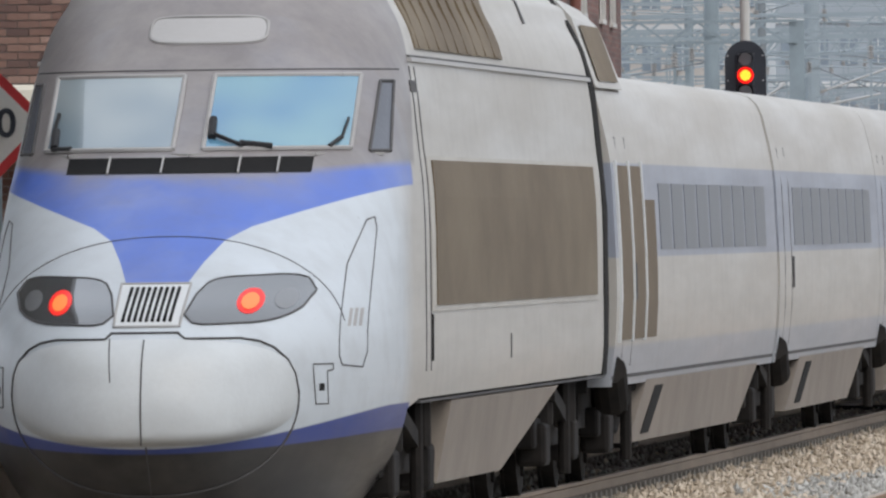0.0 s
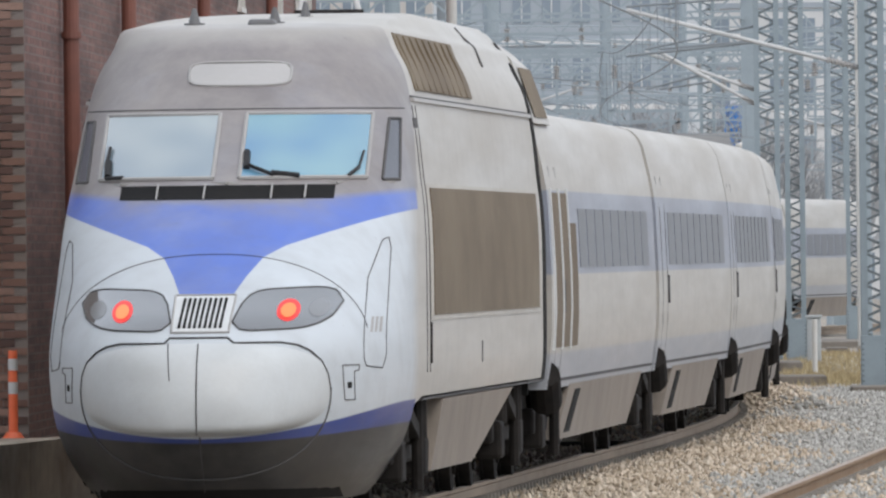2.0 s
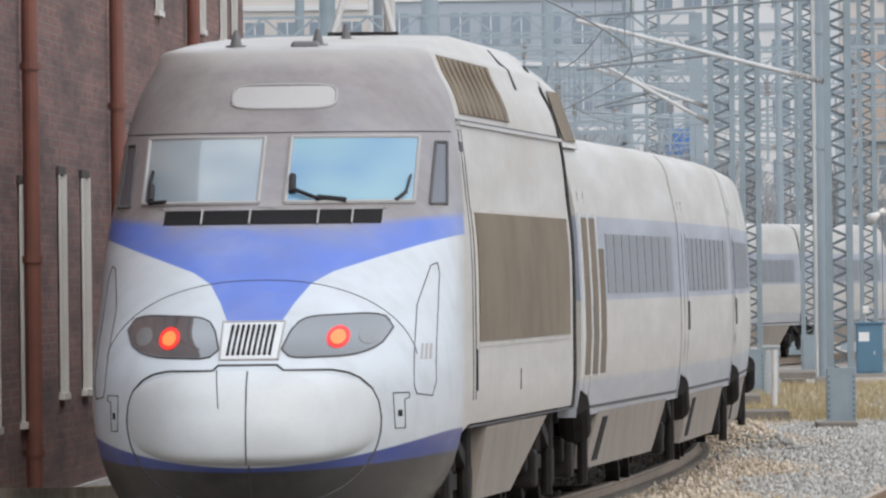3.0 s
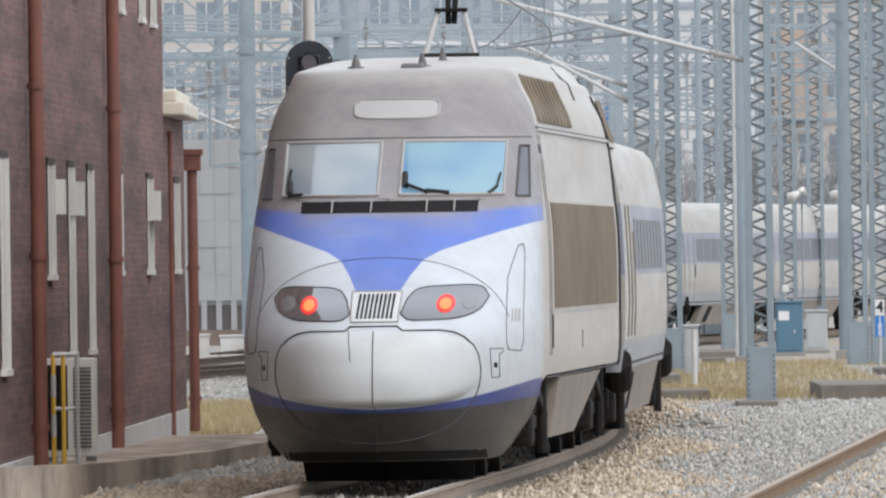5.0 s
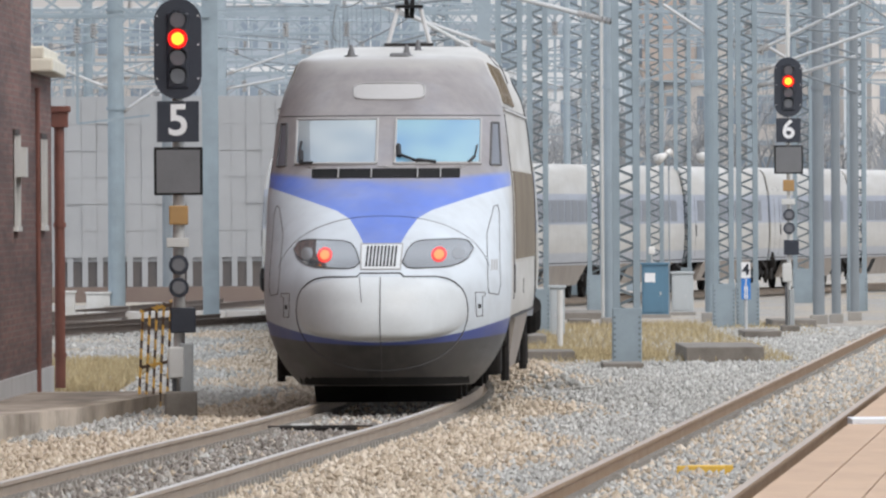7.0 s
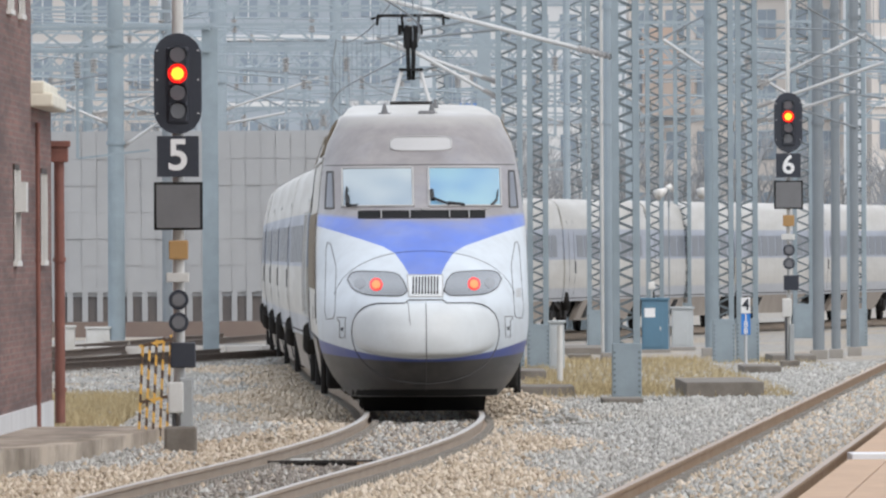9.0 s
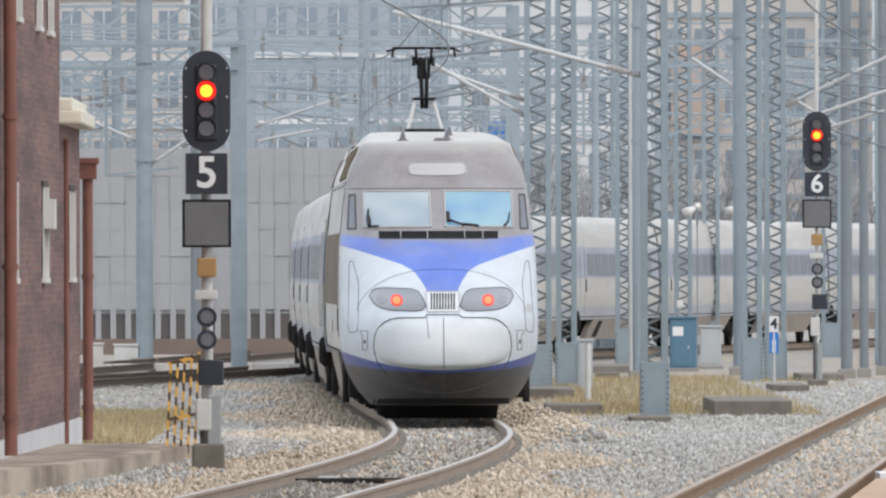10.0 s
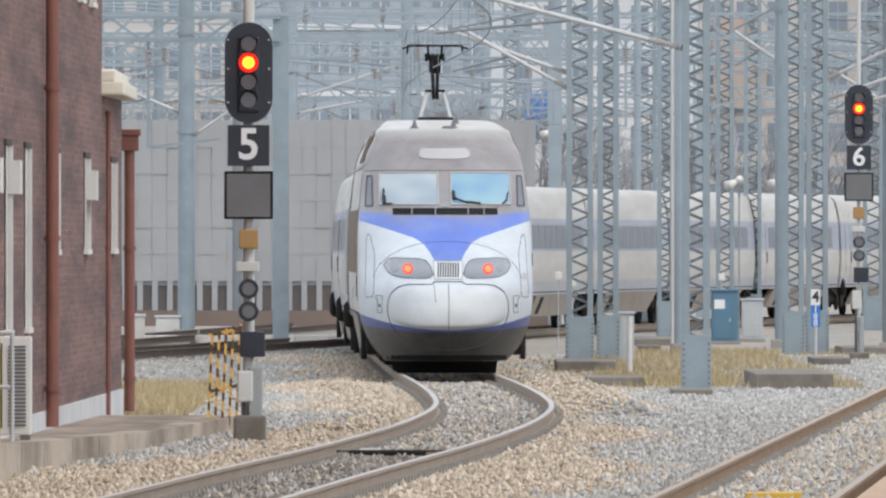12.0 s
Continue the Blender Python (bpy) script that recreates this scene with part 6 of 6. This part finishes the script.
for _ in range(16000):
    y = r.uniform(205, 345)
    x = r.uniform(-12, -1.2)
    if x < line_x(y) - 1.2 and y > 207:
        grey_pts.append((x, y, GZ + r.uniform(-0.02, 0.03)))
stones("ballast_tan", "dusty tan ballast stones beside the rails", tan_pts, TAN_STONE, 0.014, 0.05)
stones("ballast_oily", "oil-darkened ballast stones between the main rails", oily_pts, OILY_STONE, 0.014, 0.05)
stones("ballast_grey", "loose grey ballast stones between the tracks", grey_pts, GREY_STONE, 0.014, 0.048)

STRAW = stone_mat("dry_grass", (0.30, 0.23, 0.12), (0.45, 0.36, 0.20), (0.56, 0.47, 0.29))


def grass(name, areas, label):
    r = np.random.RandomState(9)
    vs, fs = [], []
    for x0, x1, y0, y1, n, hmax in areas:
        for _ in range(n):
            x, y = r.uniform(x0, x1), r.uniform(y0, y1)
            h, a = r.uniform(0.25, 1.0) * hmax, r.uniform(0, math.tau)
            lx, ly = r.normal(0, 0.06), r.normal(0, 0.06)
            k = len(vs)
            w = r.uniform(0.008, 0.016)
            vs += [(x - w * math.cos(a), y - w * math.sin(a), GZ - 0.02), (x + w * math.cos(a), y + w * math.sin(a), GZ - 0.02), (x + lx, y + ly, GZ + h)]
            fs.append((k, k + 1, k + 2))
    me = bpy.data.meshes.new(name)
    me.from_pydata(vs, [], fs)
    me.materials.append(STRAW)
    return tagged(new(name, me), label, "grass", kind="stuff")


grass("dry_grass", ((2.6, 6.6, 246, 330, 16000, 0.2), (3.0, 4.6, 250, 262, 4000, 0.22), (1.8, 3.4, 262, 300, 3000, 0.14), (-6.2, -3.4, 207.5, 256, 15000, 0.17), (5.5, 9.0, 300, 340, 3000, 0.12)), "straw-coloured dry grass patches")

# ---- single bricks of the end wall
for x, y, z in END_BRICKS:
    ob = new("brick", brick_mesh)
    ob.parent = bed
    ob.matrix_basis = pose(x, y, z)


# ---- what moves: the train draws away along the main line
RUN = [(0.0, 77.5), (1.0, 92.1), (1.5, 99.3), (2.5, 113.6), (4.0, 135.4), (5.5, 157.1), (6.5, 172.0), (8.0, 194.3), (9.5, 216.6), (10.5, 231.3), (12.0, 254.6)]


def run_at(t):
    i = min(sum(1 for k in RUN[1:-1] if k[0] <= t), len(RUN) - 2)
    g = np.gradient([k[1] for k in RUN], [k[0] for k in RUN])
    (t0, y0), (t1, y1) = RUN[i], RUN[i + 1]
    h, u = t1 - t0, (t - t0) / (t1 - t0)
    return float((1 + 2 * u) * (1 - u) ** 2 * y0 + u * (1 - u) ** 2 * h * g[i] + u * u * (3 - 2 * u) * y1 + u * u * (u - 1) * h * g[i + 1])


def motions():
    for car, start, length in CARS:
        rows = []
        for k in range(25):
            t = k * 0.5
            y = run_at(t) + start
            a, b = y + 2.5, y + length - 2.5
            xa, xb = line_x(a), line_x(b)
            slope = (xb - xa) / (b - a)
            rows.append((t, pose(xa - slope * 2.5, y, 0, 0, 0, -math.degrees(math.atan(slope)))))
        walk(car, rows)
    # wheels roll a little over sixty degrees in each thirtieth of a second
    for wheel in WHEELS:
        y0 = wheel.matrix_basis.translation.y
        walk(wheel, [(k / 30, pose(0, y0, 0.46, -math.degrees((run_at(k / 30) - run_at(0)) / 0.46))) for k in range(361)])


motions()
